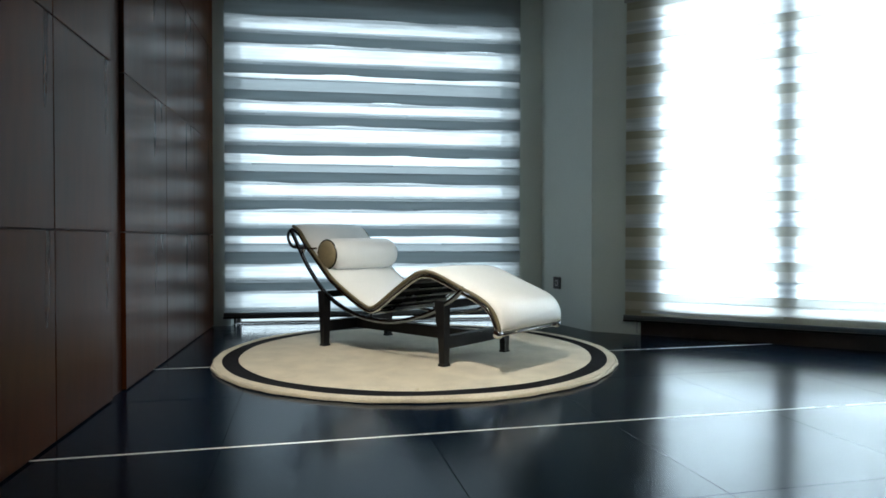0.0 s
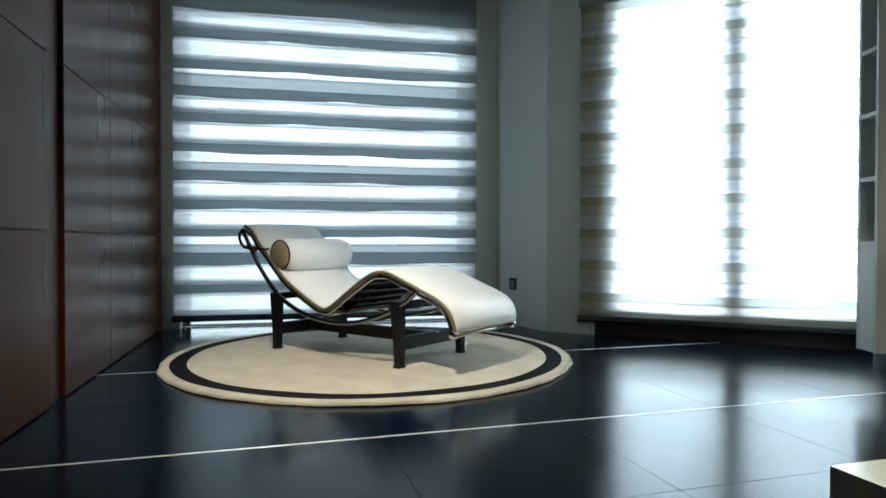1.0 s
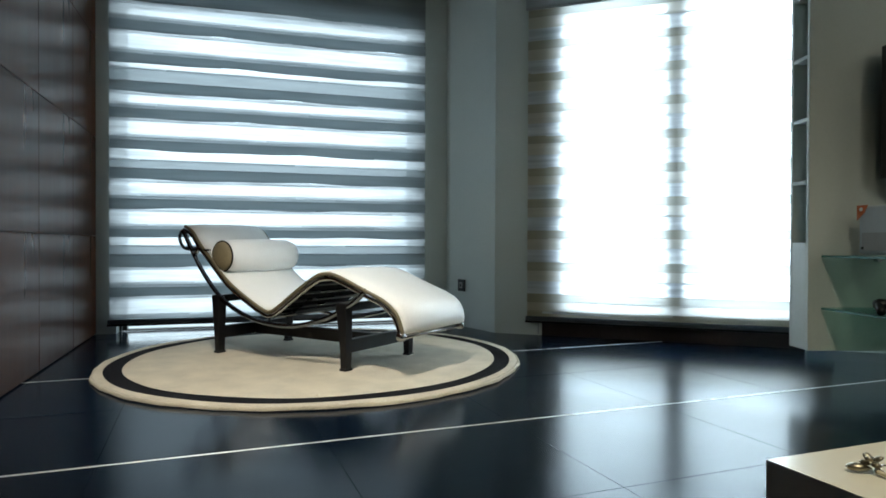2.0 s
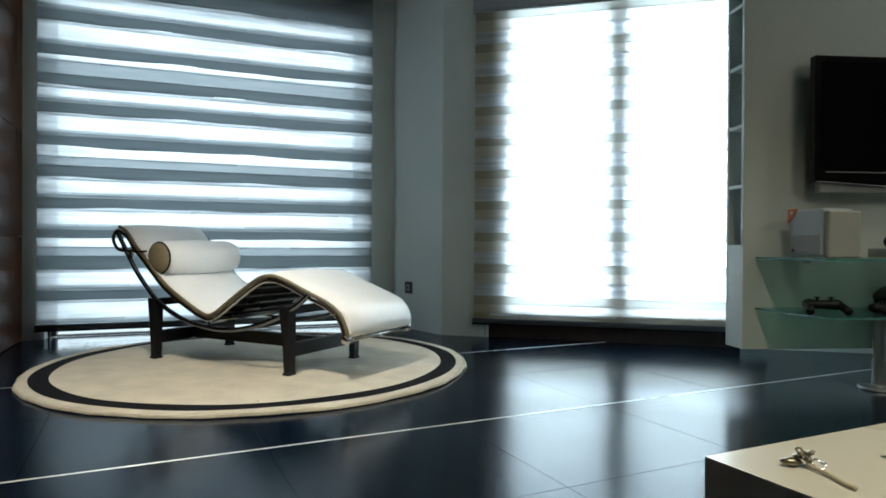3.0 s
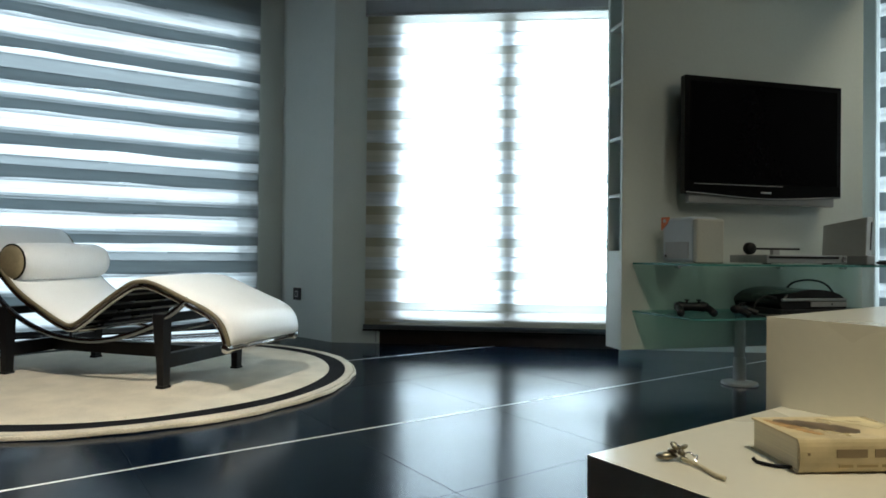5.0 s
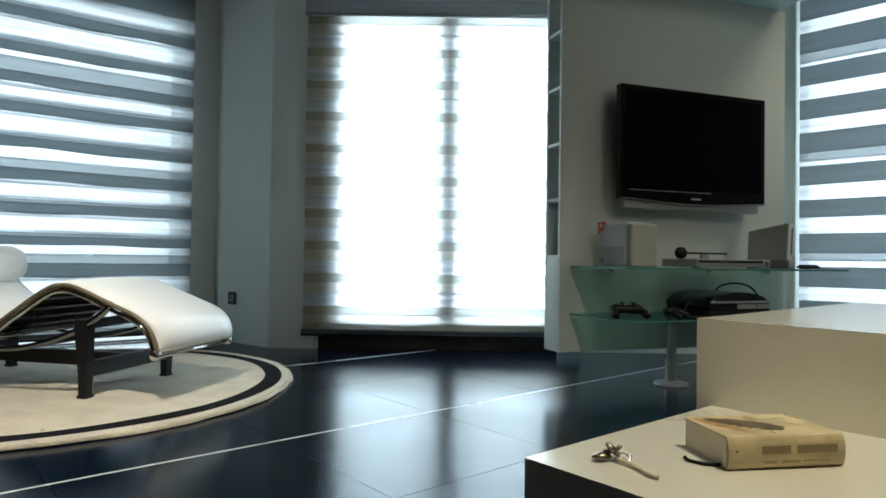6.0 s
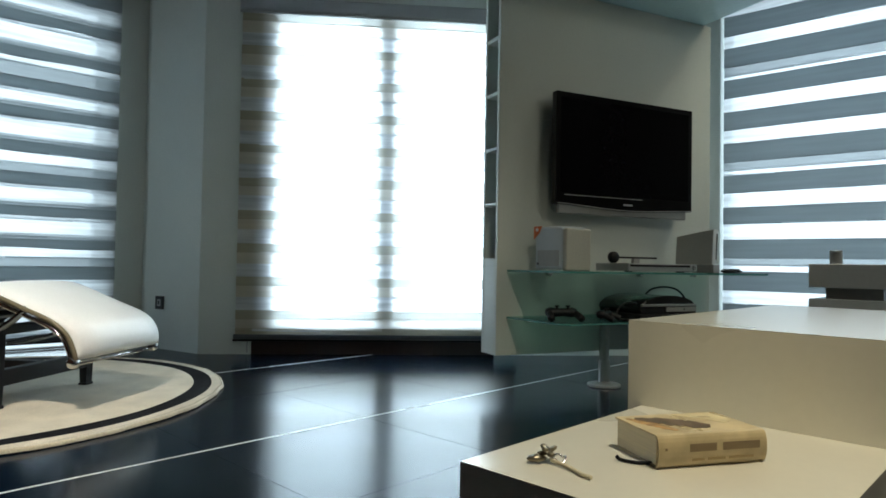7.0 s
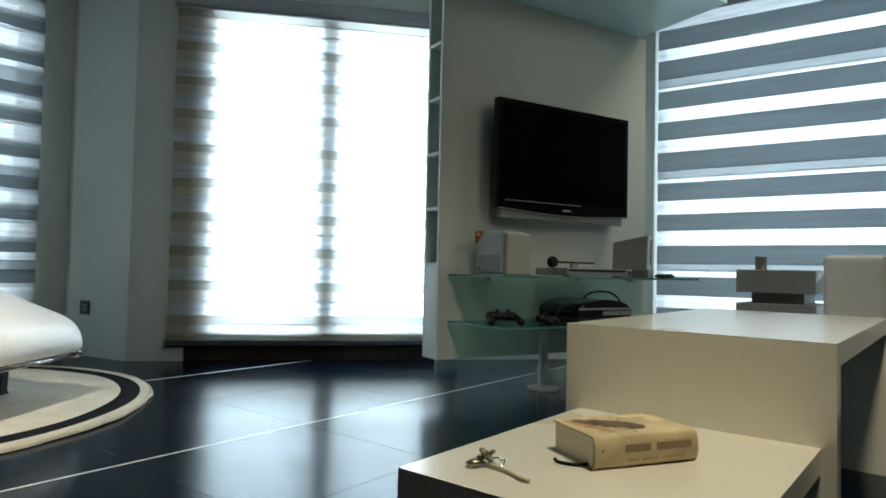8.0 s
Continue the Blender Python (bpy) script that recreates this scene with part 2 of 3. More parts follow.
# ================= structure =================
H = 2.7
XW = -0.965                                 # face of the timber wall
YA = 4.86                                   # wall with the wide window
BO = Vector((1.917, 4.014, 0))              # where the tall window begins
BM = Matrix.Translation(BO) @ Matrix.Rotation(math.atan2(-0.595, 0.804), 4, "Z")
CO = Vector((4.52, 2.20, 0))
CM = Matrix.Translation(CO) @ Matrix.Rotation(radians(-82), 4, "Z")

structure(obj("ceiling", box(-1.3, 6.2, -3.2, 6.0, H, H + 0.12), CEIL), "plain unseen ceiling above the room, darkened to grey", "ceiling")
wall_along("wall_south", (6.0, -3.0), (-1.2, -3.0), 0, H, -0.15, DARKWALL, "unseen wall behind the seating, darkened for a dim room")
wall_along("wall_east", (5.25, -3.0), (5.10, -1.9), 0, H, -0.15, WALL, "plain pale wall at the end of the side window")


def window_wall(name, m, length, thick, s0, s1, z0, z1, label):
    """A wall with one opening, its length along its own x, going back along y."""
    bm = extrude_outline([(0, 0), (s0, 0), (s0, z1), (s1, z1), (s1, 0), (length, 0), (length, H), (0, H)], 0, thick, axis="y")
    if z0 > 0.01:
        box(s0 + 0.001, s1 - 0.001, 0.001, thick - 0.001, 0, z0, bm=bm)
    ob = obj(name, bm, WALL)
    ob.matrix_world = m
    return structure(ob, label, "wall")


AM = Matrix.Translation((XW - 0.1, YA, 0))
window_wall("wall_north", AM, 2.55, 0.22, 0.155, 2.30, 0.004, 2.36, "pale painted wall with a wide floor-length window")
window_wall("wall_northeast", BM @ Matrix.Translation((-0.335, 0, 0)), 3.44, 0.22, 0.335, 1.955, 0.0, 2.27, "pale painted wall with a tall window")
window_wall("wall_side", CM, 4.2, 0.22, 0.10, 2.1, 0.25, 2.50, "pale painted wall with a long side window")
col = obj("corner_column", box(-0.16, 0.098, -0.03, 0.3, 0, H, 0.012), WALL)
col.matrix_world = CM
structure(col, "slim pale column where the two window walls meet", "column")
pil = obj("pilaster", extrude_outline([(1.485, 4.86), (1.487, 4.80), (1.6475, 4.2135), (1.778, 4.390), (1.60, 4.90)], 0, H), WALL)
structure(pil, "splayed pale plaster return between two windows", "wall")


def window(name, m, s0, s1, z0, z1, mullions, foot, label, jamb=0.05):
    """Frame bars, panes, and the dark sill board at the foot, set back in the opening."""
    e = structure(new(name), label, "window")
    e.matrix_world = m
    f, y0, y1 = 0.05, 0.10, 0.16
    for a, b, c, d in ((s0 + 0.001, s0 + jamb, z0, z1), (s1 - f, s1, z0, z1), (s0 + jamb, s1 - f, z1 - f, z1), (s0 + jamb, s1 - f, z0, z0 + foot)):
        near = 0.012 if jamb > 0.1 and b < s0 + jamb + 0.001 else y0
        part("window_frame", box(a, b, near, y1, c, d, 0.004), FRAME, e)
    edges = [s0 + jamb]
    for a, b in mullions:
        part("mullion", box(a, b, 0.012, y1, z0 + foot, z1 - f, 0.004), FRAME, e)
        edges += [a, b]
    edges.append(s1 - f)
    for a, b in zip(edges[::2], edges[1::2]):
        p = part("pane", box(a, b, 0.125, 0.131, z0 + foot, z1 - f), glass("window_glass", (0.97, 0.99, 1.0)), e)
        p.visible_shadow = False
    return e


window("window_1", AM, 0.155, 2.30, 0.004, 2.36, [], 0.012, "wide dark-framed window behind a striped blind")
window("window_2", BM, 0.0, 1.62, 0.0, 2.27, [(0.80, 0.938)], 0.22, "tall dark-framed double window glowing through its blind", jamb=0.16)
window("window_3", CM, 0.10, 2.1, 0.25, 2.50, [], 0.03, "long dark-framed side window behind a striped blind", jamb=0.02)


def backdrop(name, m, s0, s1, z0, z1, dist, strength, colour):
    bm = bmesh.new()
    bm.faces.new([bm.verts.new(p) for p in ((s0, dist, z0), (s1, dist, z0), (s1, dist, z1), (s0, dist, z1))])
    ob = obj(name, bm, glow(name + "_light", colour, strength))
    ob.matrix_world = m
    return structure(ob, "bright hazy daylight outside the window", "backdrop")


backdrop("backdrop_north", AM, -0.6, 3.2, -0.6, 3.2, 0.6, SKY_A, (0.74, 0.91, 1.0))
backdrop("backdrop_northeast", BM, -0.5, 2.3, -0.6, 3.2, 0.6, SKY_B, (0.72, 0.90, 1.0))
backdrop("backdrop_side", CM, -0.3, 2.8, -0.6, 3.4, 0.6, SKY_C, (0.74, 0.90, 1.0))

# dark sill board under the tall blind
sill = obj("sill_board", box(0.002, 1.615, 0.002, 0.011, 0.0, 0.20, 0.002), KICK)
sill.matrix_world = BM
structure(sill, "dark timber board at the foot of the tall window", "trim")

# timber wall: backing and its separate veneer panels are laid at the end
WOODM = Matrix.Translation((XW, 2.3, 0)) @ Matrix.Rotation(radians(1.6), 4, "Z") @ Matrix.Translation((-XW, -2.3, 0))
wood_wall = obj("wall_west", box(XW - 0.2, XW - 0.022, -3.0, YA + 0.2, 0, H), WOODGAP)
wood_wall.matrix_world = WOODM
structure(wood_wall, "dark timber panelled wall with fine dark joints", "wall")

# ================= blinds =================


def blind(m, s0, s1, rows, bottom, label, wavy=0.0, y=-0.055, band=None, head=(2.56, 2.66)):
    """A day-and-night blind: rows of (kind, z from, z to), with a cassette, bar and side cord."""
    e = empty("roller_blind", m, label, "blind", "window blinds")
    rnd = random.Random(int(s1 * 1000))
    kinds = {"fabric": (band or FABRIC, "fabric_band"), "sheer": (SHEER, "sheer_band"), "half": (HALF, "overlap_band"), "soft": (SOFT, "feathered_band"), "mid": (BEIGE, "woven_band"), "line": (SHEER, "open_weave")}
    for kind, z0, z1 in rows:
        bm, n = bmesh.new(), 40
        off = 0.0 if kind == "fabric" else 0.003 if kind == "mid" else 0.006
        ph, ph2 = rnd.uniform(0, 6), rnd.uniform(0, 6)
        low, high = [], []
        for k in range(n + 1):
            s = s0 + (s1 - s0) * k / n
            w = wavy * (math.sin(s * 5 + ph) + 0.6 * math.sin(s * 11 + ph2)) if kind == "fabric" else 0
            bow = 0.004 * math.sin(s * 3 + ph)
            low.append(bm.verts.new((s, y + off + bow, z0 + w - (0 if kind == "fabric" else 0.006))))
            high.append(bm.verts.new((s, y + off + bow, z1 + (0 if kind == "fabric" else 0.006))))
        for k in range(n):
            bm.faces.new((low[k], low[k + 1], high[k + 1], high[k]))
        part(kinds[kind][1], bm, kinds[kind][0], e, smooth=True)
    part("bottom_bar", box(s0 - 0.01, s1 + 0.01, y - 0.014, y + 0.012, bottom - 0.03, bottom, 0.005), BAR, e, "grey aluminium bottom bar")
    part("bar_trim", box(s0 - 0.012, s1 + 0.012, y - 0.016, y + 0.014, bottom - 0.045, bottom - 0.031, 0.003), BLACKSTEEL, e, "thin dark strip under the bar")
    part("cassette", box(s0 - 0.01, s1 + 0.01, y - 0.04, y + 0.045, *head, 0.01), ALU, e, "slim metal cassette")
    part("cassette_lip", box(s0 - 0.008, s1 + 0.008, y - 0.042, y - 0.03, head[0] - 0.014, head[0] + 0.004, 0.003), GREYPLASTIC, e, "dark lip under the cassette")
    part("chain_weight", tube([(s0 + 0.08, y, bottom - 0.04), (s0 + 0.078, y, bottom - 0.08), (s0 + 0.08, y, bottom - 0.12)], 0.004, 8), ALU, e)
    return e


rows_a = [("fabric", 2.30, 2.58), ("sheer", 2.167, 2.30), ("fabric", 2.095, 2.167), ("sheer", 1.938, 2.095), ("fabric", 1.874, 1.938), ("sheer", 1.835, 1.874), ("half", 1.75, 1.835),
          ("fabric", 1.674, 1.75), ("sheer", 1.563, 1.674), ("fabric", 1.495, 1.563), ("sheer", 1.345, 1.495), ("fabric", 1.275, 1.345), ("sheer", 1.205, 1.275), ("half", 1.150, 1.205),
          ("fabric", 1.072, 1.150), ("sheer", 0.938, 1.072), ("fabric", 0.870, 0.938), ("sheer", 0.728, 0.870), ("fabric", 0.668, 0.728), ("sheer", 0.61, 0.668), ("half", 0.555, 0.61),
          ("fabric", 0.465, 0.555), ("sheer", 0.325, 0.465), ("fabric", 0.265, 0.325), ("sheer", 0.105, 0.265)]


def feathered(rows, least):
    """The wide sheer bands get a soft edge above and below, where the two layers overlap."""
    out = []
    for kind, low, high in rows:
        if kind == "sheer" and high - low > least:
            out += [("soft", high - 0.016, high), ("sheer", low + 0.030, high - 0.016), ("soft", low + 0.014, low + 0.030), ("half", low, low + 0.014)]
        else:
            out.append((kind, low, high))
    return out


rows_a = feathered(rows_a, 0.09)
blind(AM, 0.12, 2.355, rows_a, 0.105, "wide striped day-and-night blind drawn before the window", wavy=0.004)

rows_b, z = [], 2.249
while z > 0.2:
    rows_b += [("fabric", z - 0.060, z), ("mid", z - 0.126, z - 0.060), ("line", z - 0.131, z - 0.126), ("sheer", max(z - 0.2175, 0.135), z - 0.131)]
    z -= 0.2175
rows_b[-1] = ("mid", 0.175, rows_b[-1][2])
rows_b.append(("fabric", 0.135, 0.175))
blind(BM, -0.095, 1.75, rows_b, 0.135, "tall pale blind glowing with daylight, hung to the floor", band=PALE, y=-0.032, head=(2.248, 2.345))

BRIGHT_C = [("sheer", 2.40, 2.49), ("sheer", 2.175, 2.258), ("half", 1.98, 2.037), ("sheer", 1.953, 1.98), ("sheer", 1.727, 1.822), ("sheer", 1.505, 1.596), ("half", 1.317, 1.37), ("sheer", 1.284, 1.317),
            ("sheer", 1.059, 1.157), ("sheer", 0.835, 0.941), ("half", 0.66, 0.705), ("sheer", 0.616, 0.66), ("sheer", 0.394, 0.483), ("sheer", 0.17, 0.26)]
rows_c, z = [], 2.58
for kind, low, high in BRIGHT_C:
    low, high = low - 0.018, high - 0.018
    if z - high > 0.001:
        rows_c.append(("fabric", high, z))
    rows_c.append((kind, low, high))
    z = low
rows_c.append(("fabric", 0.06, z))
blind(CM, 0.125, 2.2, rows_c, 0.06, "long striped day-and-night blind over the side window")

# ================= rug =================
RUGC = (0.34, 3.52)


def rug():
    e = empty("round_rug", Matrix.Translation((*RUGC, 0.004)), "round cream wool rug with a black ring, lying on the tiles", "rug")
    def ring(r0, r1, h, wob):
        bm, n = bmesh.new(), 360
        prof = [(r0, h)] + [(r0 + (r1 - r0) * k / 6, h) for k in range(1, 6)] + [(r1 - 0.010, h + 0.001), (r1 - 0.003, h - 0.004), (r1, h - 0.010), (r1, 0.0)] if wob else [(r0 + (r1 - r0) * k / 4, h) for k in range(5)]
        rnd = random.Random(4)
        ph = [rnd.uniform(0, 6) for _ in range(6)]
        fuzz = [0.0032 * (rnd.random() - 0.5) for _ in range(n)]
        rings = []
        for i, (r, z) in enumerate(prof):
            row = []
            for k in range(n):
                a = 2 * math.pi * k / n
                far = ((r - r0) / (r1 - r0)) if wob else 0
                w = 1 + far * 0.0030 * (math.sin(5 * a + ph[0]) + math.sin(13 * a + ph[1]) + 0.8 * math.sin(31 * a + ph[2])) + far ** 3 * fuzz[k]
                row.append(bm.verts.new((r * w * math.cos(a), r * w * math.sin(a), z + 0.0012 * math.sin(9 * a + ph[3] + r * 20))))
            rings.append(row)
        for a, b in zip(rings, rings[1:]):
            for k in range(n):
                bm.faces.new((a[k], a[(k + 1) % n], b[(k + 1) % n], b[k]))
        return bm
    part("border", ring(1.042, 1.095, 0.016, True), RUG, e, smooth=True)
    part("dark_ring", ring(0.96, 1.042, 0.0155, False), RUGDARK, e, "black woven ring", smooth=True)
    part("field", ring(0.001, 0.96, 0.0165, False), RUG, e, smooth=True)
    part("tuft", turned([(0.0, 0.024), (0.007, 0.021), (0.008, 0.015)], 10, centre=(-0.095, -0.93, 0)), RUG, e)
    return e


rug()

# ================= reclining chaise =================


def chaise():
    """Local x runs from the head to the foot, y from one side rail to the other, z up."""
    m = Matrix.Translation((0.4275, 3.065, 0.0195)) @ Matrix.Rotation(math.atan2(-0.7535, 0.6575), 4, "Z")
    e = empty("chaise_longue", m, "white leather reclining chaise with black steel base on a rug", "chaise longue")
    W0, W1 = -0.015, 0.515
    prof = smooth_line([(-1.215, 0, 0.700), (-1.15, 0, 0.668), (-1.085, 0, 0.60), (-0.988, 0, 0.515), (-0.848, 0, 0.395), (-0.675, 0, 0.300), (-0.56, 0, 0.250), (-0.505, 0, 0.243), (-0.45, 0, 0.268),
                        (-0.338, 0, 0.342), (-0.195, 0, 0.430), (-0.12, 0, 0.452), (-0.04, 0, 0.443), (0.12, 0, 0.383), (0.235, 0, 0.338), (0.298, 0, 0.292), (0.328, 0, 0.238), (0.338, 0, 0.200)], 6)
    # mattress, soft at its edges
    bm, rows = bmesh.new(), []
    TH = 0.031
    n = len(prof)
    section = [(W0 + 0.012, 0.0), (W0, 0.012), (W0, TH - 0.014), (W0 + 0.014, TH - 0.002), (W0 + 0.10, TH + 0.004), ((W0 + W1) / 2, TH + 0.007), (W1 - 0.10, TH + 0.004), (W1 - 0.014, TH - 0.002), (W1, TH - 0.014), (W1, 0.012), (W1 - 0.012, 0.0)]
    for i, p in enumerate(prof):
        d = (prof[min(i + 1, n - 1)] - prof[max(i - 1, 0)]).normalized()
        nrm = Vector((-d.z, 0, d.x))
        s = i / (n - 1)
        foot = max(0.0, (s - 0.80) / 0.20)
        puff = 1 + 0.62 * math.sin(math.pi * min(1, foot) ** 1.1) ** 1.4 if foot > 0 else 1
        taper = min(1, i / 3 + 0.5) * min(1, (n - 1 - i) / 3 + 0.5)
        rows.append([bm.verts.new(p + Vector((0, y, 0)) + nrm * h * puff * taper) for y, h in section])
    for a, b in zip(rows, rows[1:]):
        for k in range(len(section)):
            bm.faces.new((a[k], a[(k + 1) % len(section)], b[(k + 1) % len(section)], b[k]))
    bm.faces.new(rows[0])
    bm.faces.new(rows[-1])
    mattress = part("mattress", bm, LEATHER, e, "smooth white leather mattress", smooth=True)
    for y in (W0 - 0.002, W1 + 0.002):
        pts = []
        for i, p in enumerate(prof):
            d = (prof[min(i + 1, n - 1)] - prof[max(i - 1, 0)]).normalized()
            pts.append(p + Vector((0, y, 0)) + Vector((-d.z, 0, d.x)) * 0.012)
        part("piping", tube(pts, 0.0095, 8, smoothed=False), PIPING, mattress, "olive leather edging", smooth=True)
    # chrome rails that follow the mattress and curl at the head
    for y in (W0 + 0.004, W1 - 0.004):
        line = [(-1.085, y, 0.575), (-1.16, y, 0.577), (-1.225, y, 0.585), (-1.262, y, 0.62), (-1.268, y, 0.66), (-1.235, y, 0.69), (-1.19, y, 0.675)]
        part("head_loop", tube(line, 0.009, 10), BLACKSTEEL, e, "dark curled rail end", smooth=True)
        pts = []
        for i, p in enumerate(prof[4:]):
            i += 4
            d = (prof[min(i + 1, n - 1)] - prof[max(i - 1, 0)]).normalized()
            pts.append(p + Vector((0, y, 0)) - Vector((-d.z, 0, d.x)) * 0.012)
        part("side_rail", tube(pts, 0.0095, 10, smoothed=False), CHROME, e, "polished chrome side rail", smooth=True)
        bow = [(-1.235, y, 0.685), (-1.175, y, 0.60), (-1.06, y, 0.452), (-0.9, y, 0.310), (-0.7, y, 0.222), (-0.49, y, 0.189), (-0.297, y, 0.199), (-0.097, y, 0.254), (0.05, y, 0.328), (0.135, y, 0.395)]
        # The near tube takes the darker chrome, its shade held in the colour.
        part("bow_tube", tube(bow, 0.0125, 12), CHROME if y > 0.2 else SHADECHROME, e, "bent steel tube runner", smooth=True)
        part("bow_stay", tube([(-0.515, y, 0.19), (-0.515, y, 0.235)], 0.007, 8, smoothed=False), BLACKSTEEL, e, smooth=True)
        part("head_stay", tube([(-1.13, y, 0.535), (-1.085, y, 0.60)], 0.012, 8, smoothed=False), CHROME, e, smooth=True)
        part("foot_cap", turned([(0.0, -0.022), (0.014, -0.020), (0.024, -0.010), (0.021, -0.002), (0.025, 0.006), (0.015, 0.016), (0.0, 0.018)], 16, centre=(0.336, y, 0.194), axis="y"), CHROME, e, smooth=True)
    for x, z in ((0.340, 0.188), (-0.505, 0.228), (-0.12, 0.452), (-1.2, 0.585)):
        part("cross_tube", tube([(x, W0, z), (x, W1, z)], 0.009, 10, smoothed=False), CHROME, e, smooth=True)
    for x, z in ((-0.297, 0.199), (-0.18, 0.228)):
        part("spreader", tube([(x, W0, z), (x, W1, z)], 0.008, 8, smoothed=False), BLACKSTEEL, e, smooth=True)
    # straps under the mattress
    bm, sheet = bmesh.new(), []
    for i in range(6, n - 6):
        d = (prof[i + 1] - prof[i - 1]).normalized()
        nrm = Vector((-d.z, 0, d.x))
        sheet.append([bm.verts.new(prof[i] + Vector((0, y, 0)) - nrm * h) for h in (0.002, 0.006) for y in (W0 + 0.02, W1 - 0.02)])
    for a, b in zip(sheet, sheet[1:]):
        for k, l in ((0, 1), (1, 3), (3, 2), (2, 0)):
            bm.faces.new((a[k], a[l], b[l], b[k]))
    part("sling", bm, STRAP, e, "black canvas sling under the mattress")
    for i in range(8, n - 8, 3):
        p = prof[i]
        d = (prof[i + 1] - prof[i - 1]).normalized()
        nrm = Vector((-d.z, 0, d.x))
        bm = bmesh.new()
        vs = [bm.verts.new(p + Vector((0, y, 0)) - nrm * h + d * w) for h in (0.010, 0.018) for y, w in ((W0 + 0.01, -0.011), (W1 - 0.01, -0.011), (W1 - 0.01, 0.011), (W0 + 0.01, 0.011))]
        for q in ((0, 1, 2, 3), (4, 5, 6, 7), (0, 1, 5, 4), (1, 2, 6, 5), (2, 3, 7, 6), (3, 0, 4, 7)):
            bm.faces.new([vs[k] for k in q])
        part("strap", bm, SPRING, e)
    # neck roll with its strap
    roll = part("neck_roll", turned([(0.0, W0 + 0.0), (0.05, W0 + 0.003), (0.079, W0 + 0.012), (0.092, W0 + 0.05), (0.097, 0.25), (0.093, W1 - 0.05), (0.080, W1 - 0.012), (0.05, W1 - 0.003), (0.0, W1)], 36, centre=(-0.900, 0, 0.540), axis="y"), LEATHER, e, "white leather neck roll", smooth=True)
    part("roll_end", turned([(0.0, W0 - 0.008), (0.05, W0 - 0.006), (0.080, W0 + 0.006), (0.083, W0 + 0.014)], 32, centre=(-0.900, 0, 0.540), axis="y"), PADEND, roll, "olive end patch", smooth=True)
    part("end_piping", tube([(-0.900 + 0.085 * math.cos(2 * math.pi * k / 24), W0 + 0.012, 0.540 + 0.085 * math.sin(2 * math.pi * k / 24)) for k in range(25)], 0.004, 6), STRAP, roll, "dark piping round the end", smooth=True)
    part("roll_strap", tube([(-1.07, W0 - 0.004, 0.577), (-1.03, W0 - 0.006, 0.574), (-0.98, W0 - 0.006, 0.575)], 0.006, 8), CHROME, roll, smooth=True)
    # base: four tapered legs, cross bars above and below, one beam
    for x in (-0.925, 0.0):
        for y in (0.0, 0.52):
            bm = bmesh.new()
            vs = []
            for z, hx, hy, dx in ((0.0, 0.020, 0.024, 0), (0.012, 0.020, 0.024, 0), (0.013, 0.016, 0.020, 0), (0.10, 0.019, 0.022, 0), (0.318, 0.030, 0.026, -0.006 if x < -0.5 else -0.012), (0.325, 0.027, 0.023, -0.006 if x < -0.5 else -0.012)):
                vs.append([bm.verts.new((x + dx + a * hx, y + b * hy, z)) for a, b in ((-1, -1), (1, -1), (1, 1), (-1, 1))])
            for a, b in zip(vs, vs[1:]):
                for k in range(4):
                    bm.faces.new((a[k], a[(k + 1) % 4], b[(k + 1) % 4], b[k]))
            bm.faces.new(vs[0])
            bm.faces.new(vs[-1])
            part("leg", bm, BLACKSTEEL, e)
        part("lower_bar", box(x - 0.018, x + 0.018, 0.02, 0.50, 0.085, 0.15, 0.004), BLACKSTEEL, e)
        part("upper_bar", box(x - 0.02, x + 0.016, 0.02, 0.50, 0.285, 0.325, 0.004), BLACKSTEEL, e)
    part("beam", box(-0.905, -0.02, 0.235, 0.285, 0.085, 0.15, 0.004), BLACKSTEEL, e)
    return e


chaise()

# ================= stepped table pair =================
TM = Matrix.Translation((0.795, 0.835, 0)) @ Matrix.Rotation(radians(3.6), 4, "Z")


def bench(name, m, length, width, top, t, label):
    """A waterfall table: a slab on two end panels, open at its sides. Its corner lies at the origin; x long, -y wide."""
    e = empty(name, m, label, "table", "stepped tables")
    part("top_slab", extrude_outline([(0, top), (length, top), (length - t, top - t), (t, top - t)], -width, 0, axis="y"), TABLE, e)
    part("end_panel", extrude_outline([(0, 0), (t, 0), (t, top - t), (0, top)], -width, 0, axis="y"), TABLE, e)
    part("end_panel", extrude_outline([(length - t, 0), (length, 0), (length, top), (length - t, top - t)], -width, 0, axis="y"), TABLE, e)
    return e


bench("low_table", TM, 0.66, 0.50, 0.288, 0.045, "low ivory lacquered waterfall table pushed under a taller one")
bench("coffee_table", TM @ Matrix.Translation((0.625, 0.035, 0)), 1.07, 0.56, 0.486, 0.045, "ivory lacquered waterfall coffee table, taller of a stepped pair")

# ================= swivelling television wall =================
UM = Matrix.Translation((2.88, 1.955, 0)) @ Matrix.Rotation(radians(-16.9), 4, "Z") @ Matrix.Translation((-0.575, 0.12, 0))


